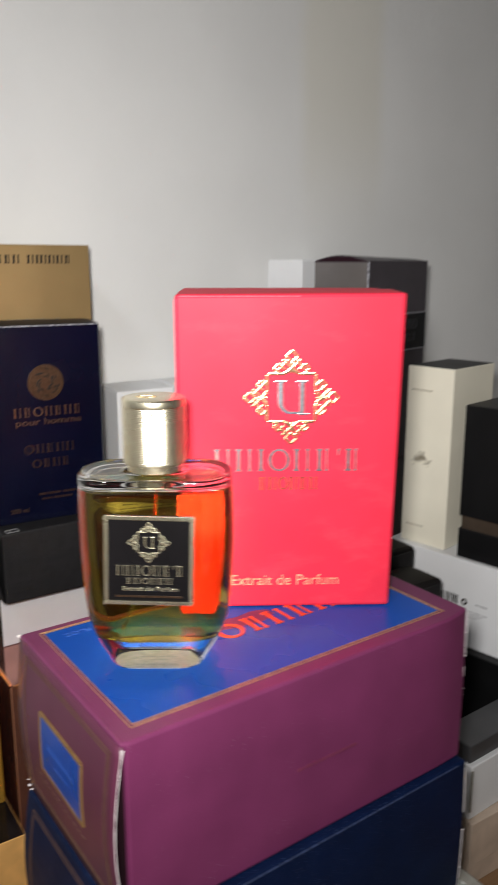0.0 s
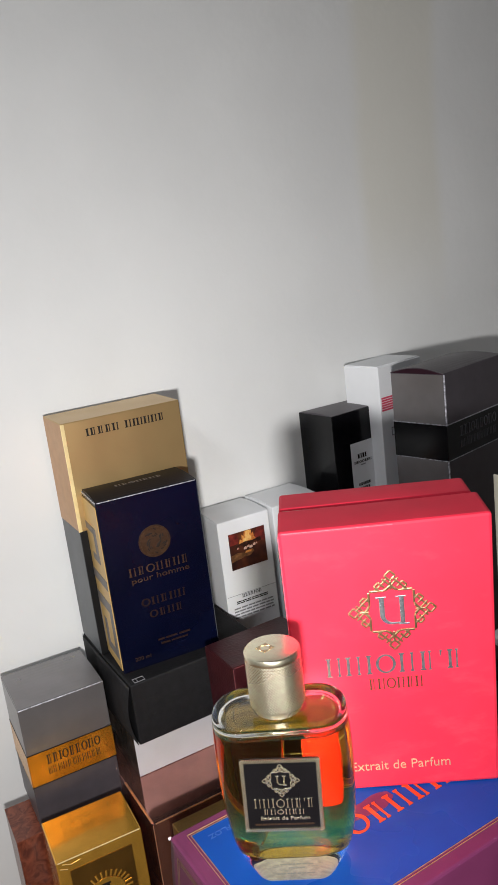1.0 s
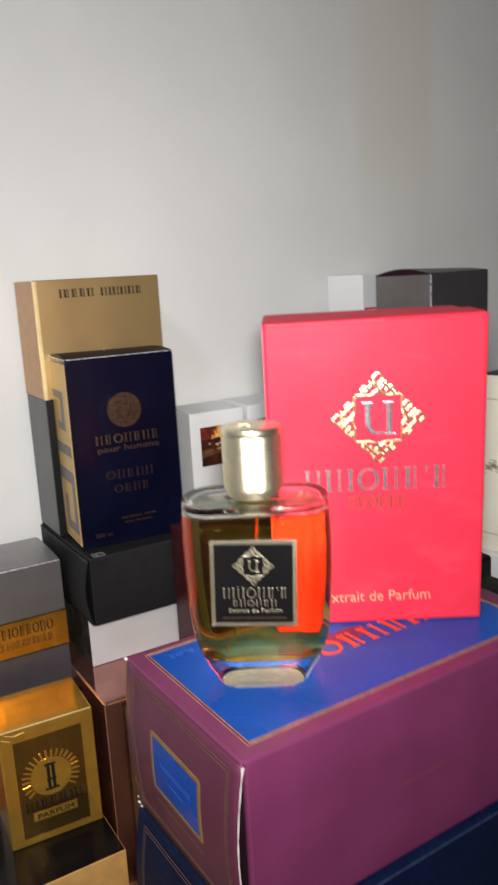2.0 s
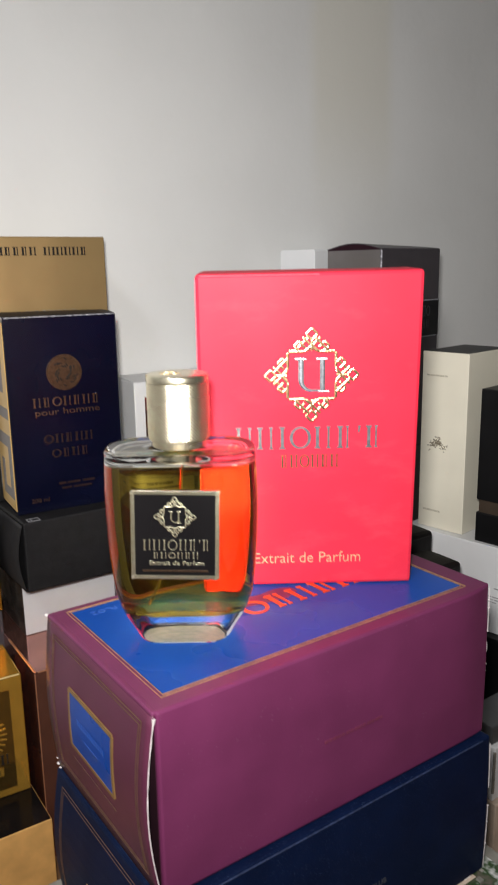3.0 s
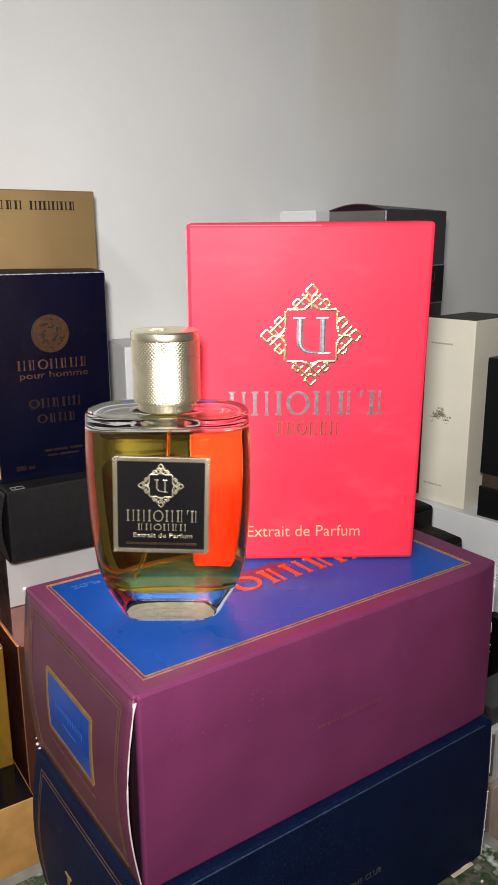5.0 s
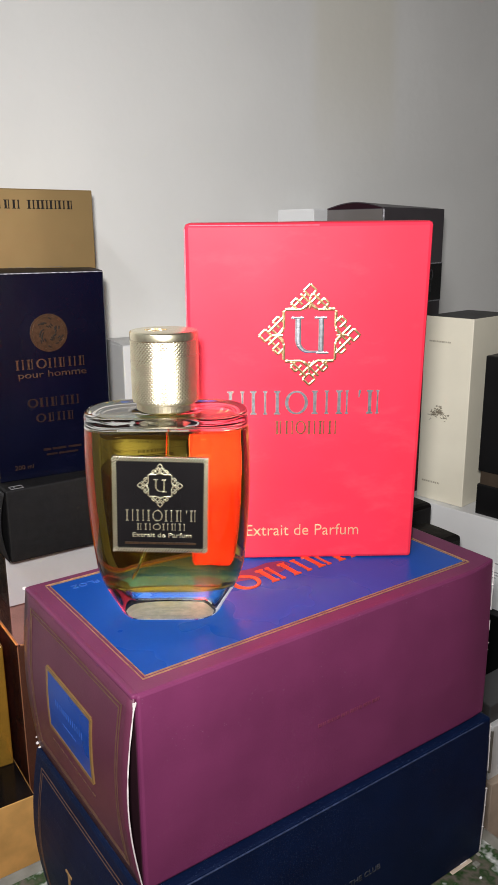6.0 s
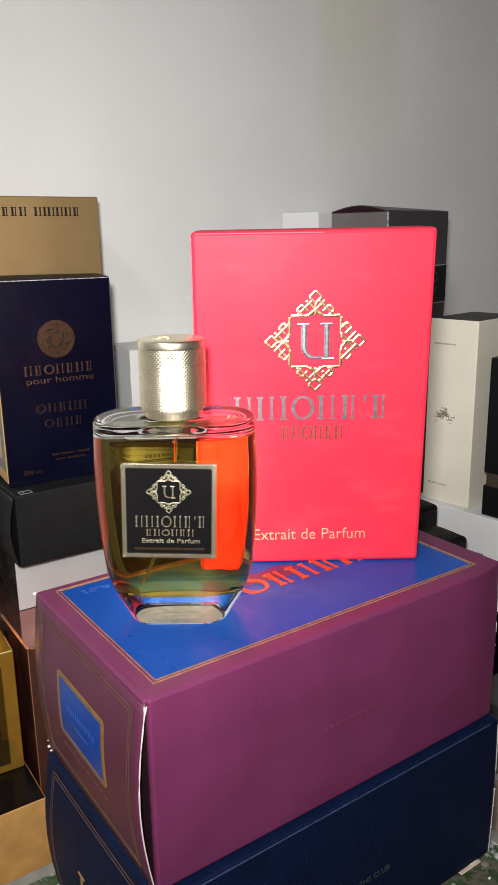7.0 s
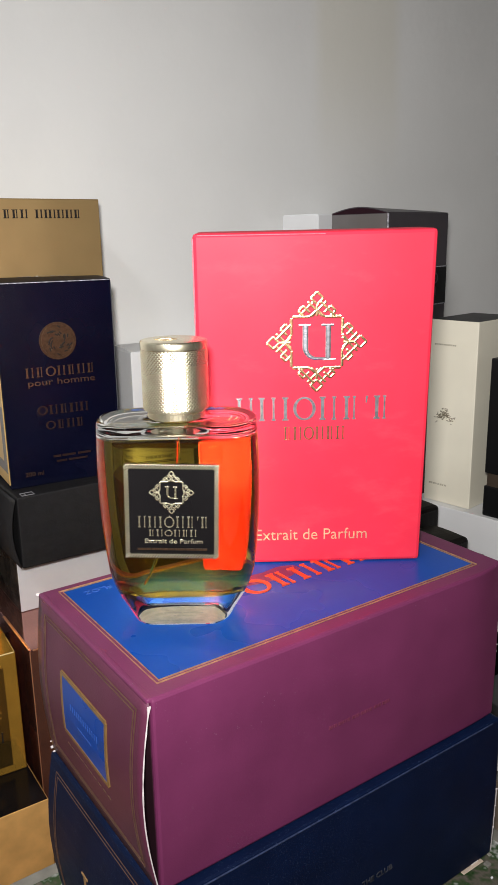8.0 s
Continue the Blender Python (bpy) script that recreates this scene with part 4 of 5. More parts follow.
                strip(bm, (uu + 0.0001, z), (uu + bw - 0.0001, z + 0.0011), 0.00055, 0.0007, yf)
        part("rope_border", bm, LABEL_GOLD, lab, "embossed gold rope border")
    for k in range(4):
        part("emblem_corner", emblem(lx + 0.0178, lz + 0.0264, 0.0084, 0.0004, yf, 0.00050, (k,)), LABEL_GOLD, lab)
    part("monogram", monogram(lx + 0.0178, lz + 0.0264, 0.0036, 0.0004, yf), LABEL_GOLD, lab)
    mark_row("name_mark", lx + 0.0046, lz + 0.0124, lx + 0.0322, lz + 0.0168, "ttbrth'h", LABEL_GOLD, lab, 0.0004, yf, 0.15)
    mark_row("name_mark", lx + 0.0086, lz + 0.0089, lx + 0.0276, lz + 0.0114, "htrtht", LABEL_GOLD, lab, 0.0004, yf, 0.16)
    words("print", "Extrait de Parfum", 0.0025, LABEL_GOLD, lab, Matrix.Translation((lx + 0.0074, yf - 0.0001, lz + 0.0060)) @ FRONT, 0.0222, 0.0002, "", 0.00005)
    part("print", line_bars(lx + 0.0046, lz + 0.0031, lx + 0.0315, lz + 0.0039, 16, 0.0002, yf), MEDAL, lab)


# ---- the row along the wall ----
def dark_support_box():
    t = box_thing(-0.1094, 0.4893, 0.0948, 27.0, "black perfume box lying flat under the gold and blue boxes")
    part("body", carton(0.1115, 0.1094, 0.0506, 0.0012, 0.0012), SOFT_BLACK, t)
    part("print", frame_top(0.0042, 0.0010, 0.0128, 0.0070, 0.0005, 0.0507, 0.0004), GREY_INK, t)
    part("print", block(0.0068, 0.0013, 0.0506, 0.0073, 0.0067, 0.0511, 0), GREY_INK, t)
    # side flap standing off in the middle of its near edge
    cols = []
    for k in range(17):
        z = 0.001 + 0.0486 * k / 16
        g = 0.0042 * math.sin(math.pi * k / 16)
        cols.append([Vector((-0.0012 - g, -0.0006, z)), Vector((-0.0006 - 0.9 * g, 0.0002, z)), Vector((-0.0004, 0.055, z)), Vector((-0.0004, 0.107, z)), Vector((-0.0014, 0.107, z)), Vector((-0.0022 - 0.35 * g, 0.055, z))])
    smooth(part("side_flap", crisp(loft(cols)), SOFT_BLACK, t, "lifted side flap"))


def gold_slate_box():
    t = box_thing(-0.1369, 0.5411, 0.1462, 26.0, "tall matt gold and slate grey perfume box standing against the wall")
    w, d, h, seam = 0.0972, 0.0498, 0.1909, 0.1050
    b = carton(w - 0.001, d - 0.001, seam, 0.0006)
    bmesh.ops.translate(b, vec=(0.0005, 0.0005, 0), verts=b.verts)
    part("base", b, BLACK, t, "black lower half")
    part("side_panel", plate_left(0.0008, 0.001, d - 0.0008, seam, 0.0004, 0.0006), SLATE, t, "slate grey side")
    SIDE = plate_left(0.0006, seam + 0.0006, d - 0.0006, h - 0.0008, 0.0002)
    lid = part("lid", block(0, 0, seam, w, d, h, 0.0007), GOLD_BOX, t, "matt gold upper half")
    part("side_panel", SIDE, TAN_SIDE, lid, "warm tan side")
    mark_row("name_mark", 0.0178, 0.1778, 0.0452, 0.1836, "bhhht", DARK_INK, lid, 0.0002, 0.0, 0.24)
    mark_row("name_mark", 0.0496, 0.1778, 0.0834, 0.1836, "tbttth", DARK_INK, lid, 0.0002, 0.0, 0.24)
    # bevel highlight of the fold, painted as a pale strip
    part("edge", block(-0.0003, -0.0003, seam, 0.0026, 0.0006, h - 0.0006, 0.0003), PALE_EDGE, lid, "folded gold edge with its bevel highlight painted pale")


def midnight_box():
    t = box_thing(-0.1151, 0.5067, 0.1458, 22.4, "glossy midnight blue perfume box with gold key-pattern side")
    w, d, h = 0.0790, 0.0483, 0.1371
    part("body", carton(w, d, h, 0.0006, 0.0006), MIDNIGHT, t)
    for u0, v0, u1, v1 in ((0.001, 0.0005, w - 0.001, 0.0012),):
        part("worn_edge", block(u0, -0.0007, h - 0.0004, u1, 0.0001, h + 0.0002, 0.0001), EDGE_SILVER, t, "rubbed silver edge")
        part("worn_edge", block(-0.0004, 0.001, h - 0.0006, 0.0004, d - 0.001, h + 0.0002, 0.0001), EDGE_SILVER, t, "rubbed silver edge")
        part("top_flap", bowed_lid(w, d, h + 0.0002, 0.0022, 0.0012), MIDNIGHT_TOP, t, "matt midnight blue top")
    part("worn_edge", plate_front(w - 0.0006, 0.004, w - 0.0001, h - 0.002, 0.0002), SLATE, t)
    part("side_panel", plate_left(0.0006, 0.003, d - 0.001, h - 0.003, 0.0006, -0.0002), KEY_GOLD, t, "gold printed side")
    bm = bmesh.new()
    for v0, z0, v1, z1 in ((0.018, 0.1085, d - 0.001, 0.1140), (0.0115, 0.0860, 0.0195, 0.1140), (0.0195, 0.0860, 0.030, 0.0915), (0.002, 0.0680, d - 0.001, 0.0756),
                           (0.002, 0.0477, d - 0.001, 0.0567), (0.002, 0.0110, 0.0098, 0.0477), (0.0098, 0.0110, 0.032, 0.0178), (0.0245, 0.0178, 0.032, 0.0370), (0.040, 0.0110, d - 0.001, 0.0477)):
        plate_left(v0, z0, v1, z1, 0.0009, -0.0002, into=bm)
    part("key_pattern", bm, KEY_GREY, t, "grey key pattern")
    y = -0.0006
    part("medallion", disc_front(0.0392, 0.0983, 0.0002, 0.0125, 0.0005, y), MEDAL, t, "round bronze medallion")
    part("medallion", disc_front(0.0392, 0.0983, 0.0105, 0.0110, 0.0008, y), MEDAL, t)
    bm = bmesh.new()
    rnd = random.Random(4)
    for i in range(34):
        a, r = rnd.uniform(0, 6.28), rnd.uniform(0.003, 0.0095)
        c = (0.0392 + r * math.cos(a), 0.0983 + r * math.sin(a))
        strip(bm, c, (c[0] + 0.0022 * math.cos(a + 1.2), c[1] + 0.0022 * math.sin(a + 1.2)), 0.0008, 0.0008 + 0.00001 * i, y)
    part("relief", bm, DARK_INK, t)
    mark_row("name_mark", 0.0155, 0.0750, 0.0640, 0.0815, "thrthth", ROSE_FOIL, t, 0.0004, y, 0.17)
    words("print", "pour homme", 0.0062, ROSE_FOIL, t, Matrix.Translation((0.0172, y - 0.0002, 0.0692)) @ FRONT, 0.0460)
    mark_row("name_mark", 0.0212, 0.0490, 0.0577, 0.0552, "rthtt", ROSE_DIM, t, 0.0003, y, 0.2)
    mark_row("name_mark", 0.0262, 0.0385, 0.0540, 0.0445, "rhth", ROSE_DIM, t, 0.0003, y, 0.2)
    words("print", "200 ml", 0.0042, ROSE_FOIL, t, Matrix.Translation((0.010, y - 0.0001, 0.0075)) @ FRONT, 0.0125)
    part("print", line_bars(0.030, 0.0185, 0.058, 0.0200, 3, 0.0002, y), ROSE_DIM, t)
    part("print", line_bars(0.032, 0.0150, 0.056, 0.0163, 2, 0.0002, y), ROSE_DIM, t)
    for ob in mark_row("name_mark", 0.0, 0.0, 0.038, 0.0042, "thrthth", GUN, t, 0.0002, 0.0, 0.18):
        ob.matrix_local = Matrix.Translation((0.022, 0.022, h + 0.0026)) @ Matrix.Rotation(-math.pi / 2, 4, "X")


def fireside_box(x, y, z, yaw, second=False):
    t = box_thing(x, y, z, yaw, "small white perfume box with a printed fireside picture" if not second else "small white perfume box half hidden behind the red box")
    w, d, h = 0.0505, 0.0500, 0.1105
    part("body", carton(w, d, h, 0.0007, 0.0005), WHITE, t)
    part("top_flap", bowed_lid(w, d, h, 0.0018, 0.0012), WHITE, t)
    y = -0.0005
    part("picture", plate_front(0.0088, 0.0655, 0.0443, 0.0985, 0.0003, y), FIRE, t, "dark orange fireside picture")
    # the picture: a dark red fireplace, flames over black logs, glowing embers and the lit hearth
    def patch(pts, material, t_up):
        part("picture", outline_front([(0.0088 + 0.0355 * a, 0.0985 - 0.0330 * b) for a, b in pts], t_up, y), material, t)

    patch([(0.01, 0.32), (0.01, 0.01), (0.22, 0.01), (0.27, 0.12), (0.25, 0.30)], FIRE_RED, 0.00034)
    patch([(0.70, 0.36), (0.72, 0.14), (0.80, 0.01), (0.99, 0.01), (0.99, 0.40)], FIRE_RED, 0.00034)
    patch([(0.01, 0.78), (0.01, 0.60), (0.20, 0.55), (0.40, 0.60), (0.34, 0.72)], HEARTH, 0.00034)
    patch([(0.26, 0.33), (0.30, 0.20), (0.35, 0.24), (0.36, 0.08), (0.41, 0.15), (0.43, 0.01), (0.62, 0.01), (0.63, 0.13), (0.68, 0.09), (0.69, 0.22), (0.74, 0.30)], FLAME, 0.00038)
    patch([(0.37, 0.29), (0.41, 0.17), (0.45, 0.21), (0.48, 0.01), (0.58, 0.01), (0.57, 0.14), (0.62, 0.20), (0.60, 0.28)], FLAME_CORE, 0.00042)
    patch([(0.14, 0.43), (0.18, 0.34), (0.45, 0.29), (0.62, 0.31), (0.86, 0.27), (0.88, 0.38), (0.60, 0.42)], LOG, 0.00046)
    for a, b, r in ((0.22, 0.43, 0.03), (0.42, 0.47, 0.045), (0.51, 0.44, 0.04), (0.58, 0.47, 0.045), (0.67, 0.43, 0.04), (0.74, 0.42, 0.025)):
        patch([(a - r, b + 0.8 * r), (a - 0.7 * r, b - 0.4 * r), (a + 0.2 * r, b - 0.9 * r), (a + r, b - 0.2 * r), (a + 0.8 * r, b + 0.9 * r)], EMBER, 0.0005)
    patch([(0.34, 0.70), (0.40, 0.56), (0.62, 0.54), (0.66, 0.62), (0.52, 0.71)], HEARTH, 0.00038)
    patch([(0.40, 0.61), (0.43, 0.56), (0.60, 0.55), (0.57, 0.61)], FLAME, 0.00042)
    bm = plate_front(0.001, 0.0420, w - 0.001, 0.0423, 0.0002, y)
    part("print", bm, GREY_INK, t)
    mark_row("name_mark", 0.0150, 0.0385, 0.0345, 0.0415, "thhhbrt", DARK_INK, t, 0.0002, y, 0.24)
    for i, z0 in enumerate((0.0352, 0.0336, 0.0290, 0.0262, 0.0234, 0.0206)):
        part("print", line_bars(0.006 if i > 1 else 0.009, z0, 0.046 if i > 1 else 0.041, z0 + (0.0012 if i > 1 else 0.0009), 7, 0.0002, y, i), DARK_INK if i < 2 else GREY_INK, t)


def black_label_box():
    t = box_thing(0.0822, 0.6615, 0.150, 34.1, "glossy black perfume box with a narrow white label")
    w, d, h = 0.0665, 0.0464, 0.139
    part("body", carton(w, d, h, 0.0006, 0.0006), BLACK_GLOSS, t)
    part("top_flap", bowed_lid(w, d, h, 0.0014, 0.0008), GUN_DARK, t, "dark shiny tuck flap")
    lab = part("label", plate_front(0.0195, 0.0560, 0.0486, 0.1082, 0.0003, -0.0006), WHITE, t, "white paper label")
    y = -0.0009
    mark_row("name_mark", 0.0275, 0.0925, 0.0395, 0.0968, "tt", DARK_INK, lab, 0.0002, y, 0.34)
    mark_row("name_mark", 0.0225, 0.0878, 0.0455, 0.0902, "ttrrhtt", DARK_INK, lab, 0.0002, y, 0.26)
    part("print", line_bars(0.031, 0.0853, 0.038, 0.0862, 1, 0.0002, y), GREY_INK, lab)
    mark_row("name_mark", 0.0260, 0.0655, 0.0420, 0.0682, "rhrtth", DARK_INK, lab, 0.0002, y, 0.34)
    mark_row("name_mark", 0.0270, 0.0610, 0.0410, 0.0637, "rrbhh", DARK_INK, lab, 0.0002, y, 0.34)


def white_striped_box():
    t = box_thing(0.1311, 0.6765, 0.150, 35.7, "tall white perfume box with a band of crimson stripes")
    w, d, h = 0.0612, 0.0438, 0.1764
    part("body", carton(w, d, h, 0.0006, 0.0004), WHITE, t)
    part("top_flap", block(0.0008, 0.002, h - 0.0003, w - 0.001, d - 0.001, h + 0.0009, 0.0003), WHITE, t)
    bm = bmesh.new()
    for i in range(6):
        z = 0.1345 + i * 0.0023
        plate_front(0.0015, z, w, z + 0.0016, 0.0002, -0.0004, into=bm)
    part("stripes", bm, RED_INK, t, "crimson printed stripes")
    part("print", frame_front(0.0125, 0.1090, 0.0200, 0.1170, 0.0007, 0.0002, -0.0004), GREY_INK, t)
    part("print", line_bars(0.017, 0.083, 0.03, 0.0845, 1, 0.0002, -0.0004), GREY_INK, t)


def banded_box(x, y, z, yaw, w, d, h, b0, b1, band, upper, lower, ink, label):
    """Metallic box of two tones with a broad band between thin black lines."""
    t = box_thing(x, y, z, yaw, label)
    part("body", carton(w, d, b0 + 0.001, 0.0006, 0.0004), lower, t)
    top = carton(w, d, h - b1 + 0.001, 0.0006, 0.0004)
    bmesh.ops.translate(top, vec=(0, 0, b1 - 0.001), verts=top.verts)
    part("upper_body", top, upper, t)
    part("band", block(-0.0003, -0.0003, b0, w + 0.0003, d + 0.0003, b1, 0.0004), band, t)
    for z0 in (b0, b1):
        part("band_line", block(-0.0004, -0.0004, z0 - 0.0004, w + 0.0004, d + 0.0004, z0 + 0.0004, 0.0001), BLACK if band is AMBER else EDGE_SILVER, t)
    if band is not AMBER:
        for z0, z1 in ((0.001, b0 - 0.0006), (b1 + 0.0006, h - 0.0008)):
            # this side's reflection is put in as a paler gunmetal plate
            part("side_panel", plate_left(0.0008, z0, d - 0.0008, z1, 0.0002, -0.0004), GUN, t, "metallic side painted paler for its reflection")
            part("edge", block(-0.0005, -0.0006, z0, 0.0008, 0.0006, z1, 0.0002), EDGE_SILVER, t, "bright silver edge")
    else:
        part("edge", block(0.0004, -0.0007, h - 0.0007, w - 0.0004, 0.0001, h + 0.0001, 0.0002), EDGE_SILVER, t, "bright top edge")
    m, s = (b0 + b1) / 2, (b1 - b0)
    mark_row("name_mark", w * 0.2, m + s * 0.06, w * 0.85, m + s * 0.34, "hhbrhhrtr", ink, t, 0.0002, -0.0003, 0.2)
    part("name_print", word_bars(w * 0.2, m - s * 0.26, w * 0.83, m - s * 0.04, 11, 0.0002, -0.0003, 0.15), ink, t)
    # the tuck flap on top bows up; a dark filling paints the shade under the larger one
    rise = 0.0018 if band is AMBER else 0.0046
    if band is not AMBER:
        part("flap_gap_shade", bowed_lid(w, d, h, rise - 0.0007, 0.0, 0.0), GAP_SHADE, t, "dark filling painting the shade under the flap")
        rings = []
        for i in range(13):
            v = 0.0002 + (d - 0.0004) * i / 12
            z = h + rise * math.sin(math.pi * i / 12)
            rings.append([Vector((-0.0004, v, z - 0.0002)), Vector((w - 0.0004, v, z * 0.5 + h * 0.5)), Vector((w - 0.0004, v, z * 0.5 + h * 0.5 + 0.0006)), Vector((-0.0004, v, z + 0.0005))])
        part("top_flap", loft(rings), GUN_DARK, t, "raised shiny tuck flap")
    else:
        part("top_flap", bowed_lid(w, d, h, rise, 0.001), GUN, t)
    return t


def rose_box():
    t = box_thing(-0.1035, 0.4532, TABLE_Z, 26.4, "tall mauve pearl perfume box with bright copper edges")
    h = 0.0534 - TABLE_Z
    part("body", carton(0.12, 0.13, h, 0.0007), ROSE, t)
    part("edge", block(-0.0005, 0.002, h - 0.0006, 0.0012, 0.058, h + 0.0005, 0.0003), COPPER, t, "bright copper edge")
    part("edge", block(-0.0003, -0.0003, 0.01, 0.0004, 0.0004, h - 0.001, 0.0002), COPPER, t)
    part("edge", block(0.002, -0.0004, h - 0.0007, 0.118, 0.0004, h + 0.0003, 0.0002), COPPER, t)


def white_low_box():
    t = box_thing(-0.1172, 0.509, 0.0536, 26.4, "low white box with mottled silver end, on the mauve box")
    part("body", carton(0.12, 0.075, 0.041, 0.0006), GREY_WHITE, t)
    part("side_panel", plate_left(0.0005, 0.0005, 0.0745, 0.0405, 0.0006), STEEL, t, "mottled silver end")


def brown_gold_box():
    t = box_thing(-0.0555, 0.3856, TABLE_Z, 26.4, "speckled brown-gold box standing between the mauve and purple boxes")
    h = 0.0500 - TABLE_Z
    part("body", carton(0.0445, 0.0790, h, 0.0006), BROWN_GOLD, t)
    part("edge", block(-0.0003, 0.001, 0.004, 0.0007, 0.0018, h - 0.001, 0.0002), KEY_GOLD, t)
    part("edge", block(0.0437, 0.0775, 0.004, 0.0448, 0.0792, h + 0.0003, 0.0002), KEY_GOLD, t)


def burl_box():
    t = box_thing(-0.2118, 0.4783, TABLE_Z, 25.3, "red-brown burl lacquer box standing on the table")
    part("body", carton(0.0795, 0.046, 0.0338 - TABLE_Z, 0.0012), BURL, t)
    part("lid", carton(0.0795, 0.046, 0.0008, 0.0003), BURL, t).location.z = 0.0331 - TABLE_Z


def burst_box():
    t = box_thing(-0.1678, 0.4233, -0.0286, 23.5, "shiny gold foil perfume box with an embossed round burst")
    w, d, h = 0.0615, 0.0480, 0.0856
    part("body", carton(w, d, h, 0.0008, 0.0003), GOLD_FOIL, t)
    part("edge", block(0.001, -0.0003, h - 0.0006, w - 0.001, 0.0003, h + 0.0002, 0.0002), PALE_EDGE, t, "rubbed bright upper edge")
    bm = bmesh.new()
    for a, b in (((0.004, 0.0835), (0.010, 0.0812)), ((0.010, 0.0812), (0.0165, 0.0822)), ((0.002, 0.0805), (0.007, 0.0784))):
        strip(bm, a, b, 0.0003, 0.0003)
    part("crease", bm, PALE_EDGE, t, "crumpled crease in the foil")
    y = -0.0003
    win = part("window_panel", plate_front(0.0082, 0.006, 0.0528, 0.0765, 0.0003, y), GOLD_MIRROR, t, "polished darker gold panel")
    y -= 0.0003
    part("burst", disc_front(0.030, 0.046, 0.0002, 0.0135, 0.0004, y), GOLD_FOIL, t, "round gold burst")
    bm = bmesh.new()
    for i in range(30):
        a = 2 * math.pi * i / 30
        if not 3.9 < a < 5.5:
            strip(bm, (0.030 + 0.014 * math.cos(a), 0.046 + 0.014 * math.sin(a)), (0.030 + 0.019 * math.cos(a), 0.046 + 0.019 * math.sin(a)), 0.0013, 0.0004, y)
    part("burst_ray", bm, GOLD_FOIL, t)
    bm = bmesh.new()
    strip(bm, (0.0284, 0.038), (0.0284, 0.0545), 0.0022, 0.0006, y)
    strip(bm, (0.0316, 0.038), (0.0316, 0.0545), 0.0022, 0.0006, y)
    for a, b, z in ((0.0255, 0.0345, 0.0372), (0.0268, 0.0332, 0.0440), (0.0262, 0.0336, 0.0548)):
        strip(bm, (a, z), (b, z), 0.0017, 0.00065, y)
    part("numeral_bar", bm, DARK_INK, t)
    mark_row("name_mark", 0.011, 0.0245, 0.0495, 0.0315, "tbhhbrt", DARK_INK, t, 0.0005, y, 0.2)
    part("plaque", plate_front(0.016, 0.0165, 0.045, 0.0225, 0.0004, y), GOLD_FOIL, t)
    words("print", "PARFUM", 0.0052, DARK_INK, t, Matrix.Translation((0.0185, y - 0.0005, 0.0178)) @ FRONT, 0.024)


def tan_box():
    yaw = 26.4
    x, y = -0.0935 - 0.13 * math.cos(radians(yaw)), 0.4153 - 0.13 * math.sin(radians(yaw))
    t = box_thing(x, y, TABLE_Z, yaw, "tan gold box with a black glossy top, standing on the table")
    h = -0.0288 - TABLE_Z
    part("body", carton(0.13, 0.0885, h, 0.0006), KRAFT, t)
    part("top_panel", plate_top(0.0006, 0.0006, 0.1294, 0.088, h - 0.0002, 0.0003), BLACK_GLOSS, t, "black glossy top")
    part("print", frame_front(0.080, 0.036, 0.088, 0.040, 0.0007, 0.0002), GOLD_LINE, t)


def maroon_box():
    t = box_thing(-0.0315, 0.4667, TABLE_Z, 28.0, "dark maroon leather-grain box standing behind the bottle")
    h = 0.1608 - TABLE_Z
    part("body", carton(0.07, 0.0438, h, 0.0008, 0.0004), MAROON, t)
    part("top_flap", bowed_lid(0.07, 0.0438, h, 0.0008, 0.0006), MAROON, t)
    # worn edges whose pinkish highlight is put into the strips' colour
    part("edge", block(0.001, -0.0003, h - 0.0008, 0.069, 0.0002, h - 0.0002, 0.0002), MAROON_EDGE, t, "rubbed edge with a painted pinkish highlight")
    part("edge", block(-0.0003, -0.0003, 0.02, 0.0003, 0.0003, h - 0.001, 0.0001), MAROON_EDGE, t, "rubbed edge with a painted pinkish highlight")


def support_boxes():
    t = box_thing(-0.010, 0.566, TABLE_Z, 26.0, "plain white carton under the white perfume boxes", "support_carton")
    part("body", carton(0.112, 0.07, 0.1130 - TABLE_Z, 0.001), WHITE, t)
    t.matrix_world = pose(-0.0335, 0.593, TABLE_Z, 0, 0, 25.5)
    t = box_thing(0.0815, 0.6590, TABLE_Z, 34.8, "plain white carton under the black and white boxes", "support_carton")
    part("body", carton(0.118, 0.052, 0.1498 - TABLE_Z, 0.001), WHITE, t)
    t = box_thing(0.1700, 0.6060, TABLE_Z, 40.4, "plain charcoal carton under the gunmetal box", "support_carton")
    part("body", carton(0.0968, 0.058, 0.1498 - TABLE_Z, 0.001), CHARCOAL, t)


# ---- the group by the other side ----
RY = -53.4


def beside(u, v):
    """A point of the slanting row, from the near upright of the lidded black box."""
    a = radians(RY)
    return 0.2262 + u * math.cos(a) - v * math.sin(a), 0.5215 + u * math.sin(a) + v * math.cos(a)


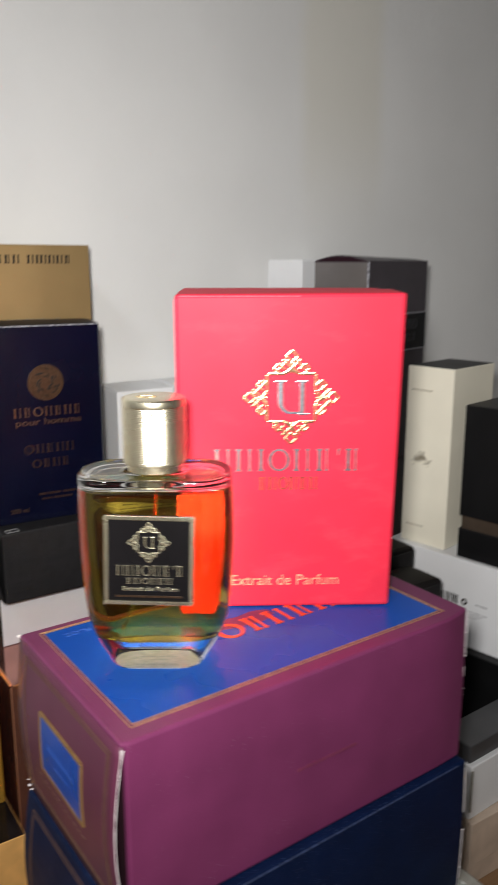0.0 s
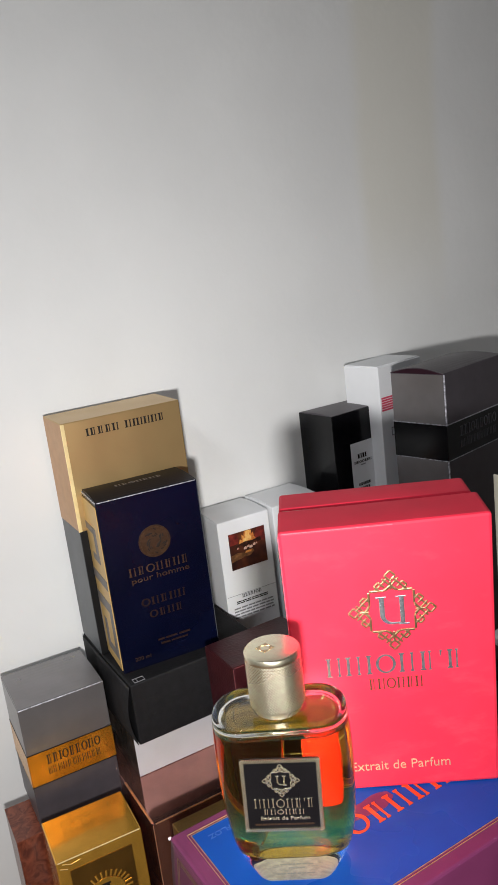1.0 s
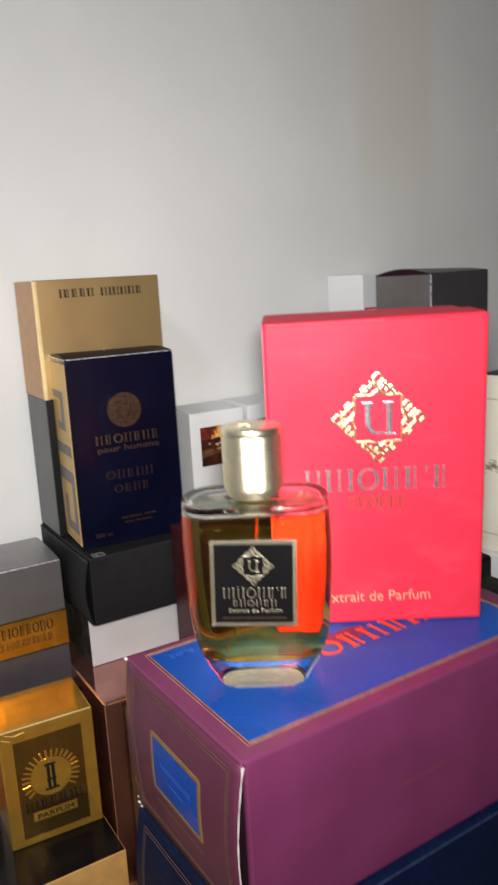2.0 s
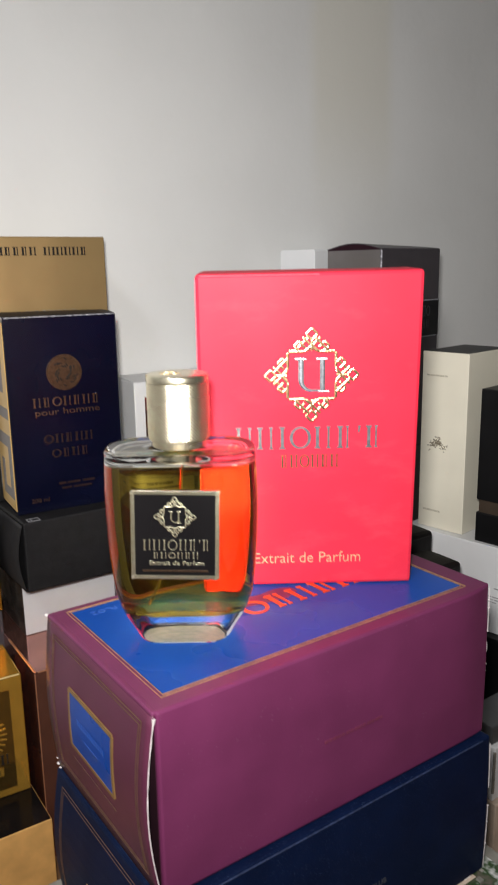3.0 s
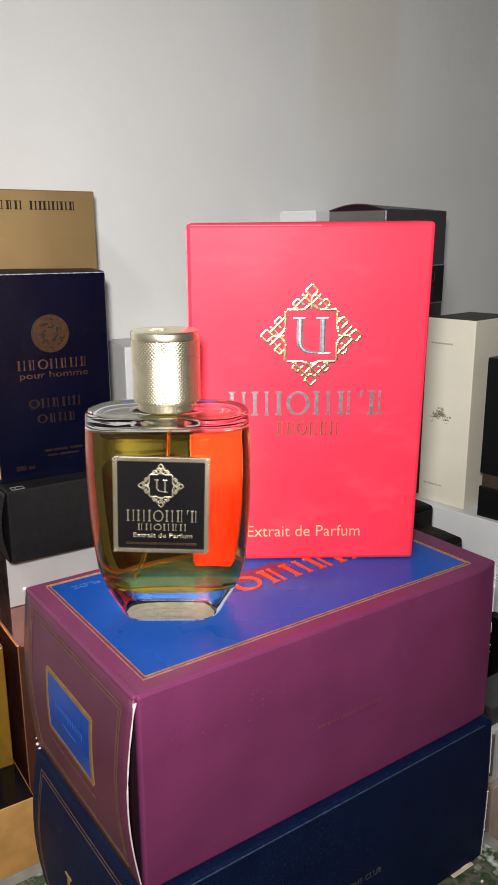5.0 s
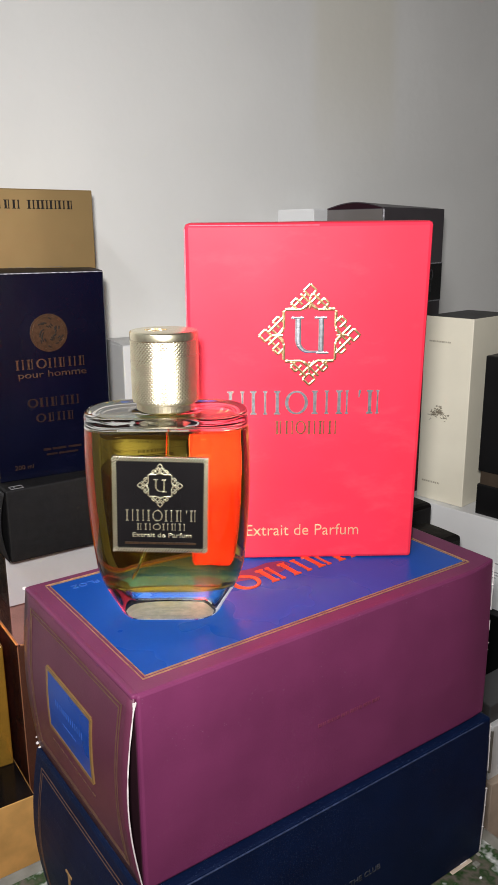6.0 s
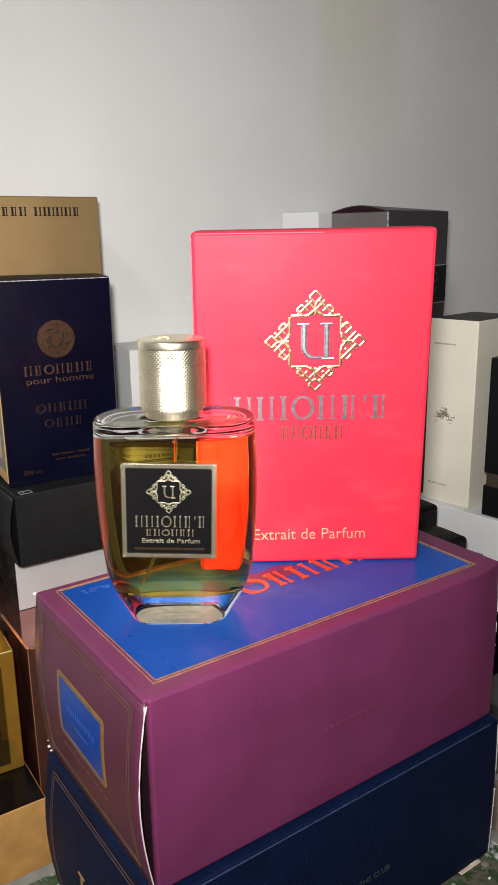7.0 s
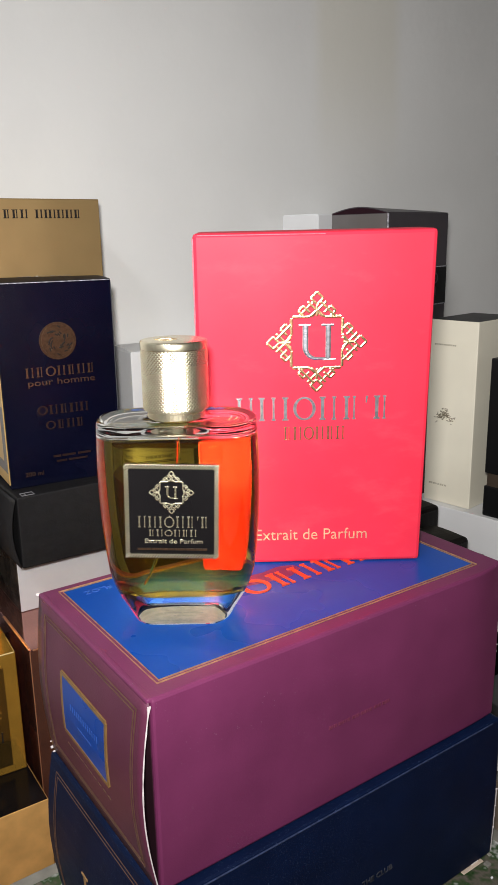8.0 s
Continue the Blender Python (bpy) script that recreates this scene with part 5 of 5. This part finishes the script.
def barcode_box():
    t = box_thing(*beside(-0.062, -0.004), 0.0318, RY, "white carton with a barcode and small print on its face")
    w, d, h = 0.17, 0.10, 0.070
    part("body", carton(w, d, h, 0.0006), WHITE, t)
    bm = bmesh.new()
    rnd = random.Random(2)
    u = 0.0490
    while u < 0.0680:
        s = rnd.choice((0.0004, 0.0007, 0.0011))
        plate_front(u, h - 0.037, u + s, h - 0.0295, 0.0002, into=bm)
        u += s + rnd.choice((0.0004, 0.0006, 0.0009))
    part("barcode", bm, DARK_INK, t)
    part("mark", disc_front(0.0735, h - 0.0335, 0.0012, 0.0026, 0.0002), DARK_INK, t)
    for i in range(3):
        part("print", line_bars(0.046, h - 0.0405 - i * 0.0022, 0.094 - 0.004 * i, h - 0.0397 - i * 0.0022, 8, 0.0002, 0, i), FINE_INK, t)
    part("print", line_bars(0.083, h - 0.0335, 0.094, h - 0.0325, 2, 0.0002), FINE_INK, t)


def ivory_box():
    t = box_thing(0.1962, 0.5671, 0.1020, RY, "ivory perfume box with black top and a small dark emblem")
    w, d, h = 0.0413, 0.060, 0.1440
    part("body", carton(w, d, h, 0.0006), IVORY, t)
    part("top_panel", plate_top(0.0008, 0.0008, w - 0.0008, d - 0.0008, h - 0.0002, 0.0004), BLACK, t, "matt black top")
    part("print", word_bars(0.0045, 0.1248, 0.0235, 0.1260, 12, 0.0002, 0.0, 0.3), TAN_INK, t)
    part("print", word_bars(0.0045, 0.0139, 0.0205, 0.0153, 8, 0.0002, 0.0, 0.3), TAN_INK, t)
    # small engraved emblem, as plain strokes
    bm = bmesh.new()
    rnd = random.Random(11)
    for i in range(110):
        u = max(-0.009, min(0.0085, rnd.gauss(0, 0.0038)))
        z = max(-0.004, min(0.0045, rnd.gauss(0, 0.0018))) + 0.0018 * math.cos(u * 420)
        a = rnd.uniform(-0.6, 0.6) + (1.2 if rnd.random() < 0.3 else 0)
        r = rnd.uniform(0.0008, 0.0022)
        strip(bm, (0.0155 + u, 0.0700 + z), (0.0155 + u + r * math.cos(a), 0.0700 + z + r * math.sin(a)), 0.00042, 0.0002 + 0.000002 * i)
    part("emblem", bm, BROWN_INK, t, "small dark engraved emblem")


def lidded_black_box():
    t = box_thing(*beside(0, 0), 0.1018, RY, "matt black perfume box with lid and bronze seam")
    w, d, h = 0.065, 0.052, 0.1197
    part("base", carton(w, d, 0.0235, 0.0008), BLACK, t)
    part("band", block(0.0015, 0.0015, 0.020, w - 0.0015, d - 0.0015, 0.040, 0.0004), BRONZE, t, "bronze band in the seam")
    lid = carton(w, d, h - 0.0335, 0.0008)
    bmesh.ops.translate(lid, vec=(0, 0, 0.0335), verts=lid.verts)
    part("lid", lid, BLACK, t)


def rounded_box(x, y, z, yaw, w, d, h, label):
    """A dark box with swollen, rounded top."""
    t = box_thing(x, y, z, yaw, label)
    part("body", carton(w, d, h, 0.003, 0.003, 8), DARKBROWN, t)
    part("edge", block(0.003, -0.0004, h - 0.0035, w - 0.003, 0.0006, h - 0.0028, 0.0002), BLACK, t)


def lower_side_boxes():
    t = box_thing(*beside(-0.03, -0.012), -0.028, RY, "matt black carton under the white barcode carton")
    part("body", carton(0.14, 0.09, 0.0596, 0.0008), BLACK, t)
    t = box_thing(*beside(-0.05, -0.02), TABLE_Z, RY, "charcoal carton on the table under the black one")
    part("body", carton(0.16, 0.10, -0.0282 - TABLE_Z, 0.0008), CHARCOAL, t)
    part("print", word_bars(0.055, 0.048, 0.075, 0.052, 7, 0.0003), GREY_INK, t)
    t = box_thing(0.1955, 0.4072, TABLE_Z + 0.0904, 29.0, "flat charcoal box lying on the off-white carton")
    part("body", carton(0.070, 0.026, 0.013, 0.0008), CHARCOAL, t)
    t = box_thing(0.1975, 0.4010, TABLE_Z, 25.0, "beige carton with lid beside the navy box")
    part("base", carton(0.10, 0.06, 0.016, 0.0008), BEIGE, t)
    lid = carton(0.102, 0.030, 0.0335, 0.0008)
    bmesh.ops.translate(lid, vec=(-0.001, -0.001, 0.0165), verts=lid.verts)
    part("lid", lid, BEIGE, t)
    t = box_thing(0.1965, 0.4040, TABLE_Z + 0.0502, 29.0, "small off-white carton on the beige carton")
    part("body", carton(0.075, 0.029, 0.040, 0.0008), WHITE, t)
    # the shadow beside this edge, painted as a grey strip
    part("worn_edge", block(-0.0006, -0.0004, 0.006, 0.0010, 0.0010, 0.037, 0.0002), GREY_RIM, t, "grey strip painting the shadow along the edge")


patterned_box()
navy_box()
purple_box()
red_box()
bottle()
rose_box()
white_low_box()
dark_support_box()
gold_slate_box()
midnight_box()
support_boxes()
fireside_box(-0.0332, 0.5955, 0.1132, 25.5)
fireside_box(0.0165, 0.6205, 0.1132, 27.0, True)
black_label_box()
white_striped_box()
banded_box(0.1722, 0.6072, 0.150, 40.4, 0.0955, 0.0550, 0.1757, 0.0990, 0.1312, BLACK_GLOSS, GUN_DARK, GUN_DARK, FAINT_INK, "gunmetal perfume box with a black band, standing by the wall")
brown_gold_box()
burl_box()
banded_box(-0.1941, 0.4880, 0.0340, 25.3, 0.0662, 0.0619, 0.1038, 0.0378, 0.0650, AMBER, GUN, GUN_DARK, DARK_INK, "grey metallic perfume box with an amber foil band")
tan_box()
burst_box()
maroon_box()
barcode_box()
ivory_box()
lidded_black_box()
rounded_box(0.1414, 0.4451, TABLE_Z, 28.0, 0.0637, 0.034, 0.1040 - TABLE_Z, "dark brown box with swollen rounded top beside the red box")
rounded_box(0.1458, 0.4900, TABLE_Z, 28.0, 0.0500, 0.030, 0.1145 - TABLE_Z, "taller dark brown box with rounded top behind the other")
lower_side_boxes()
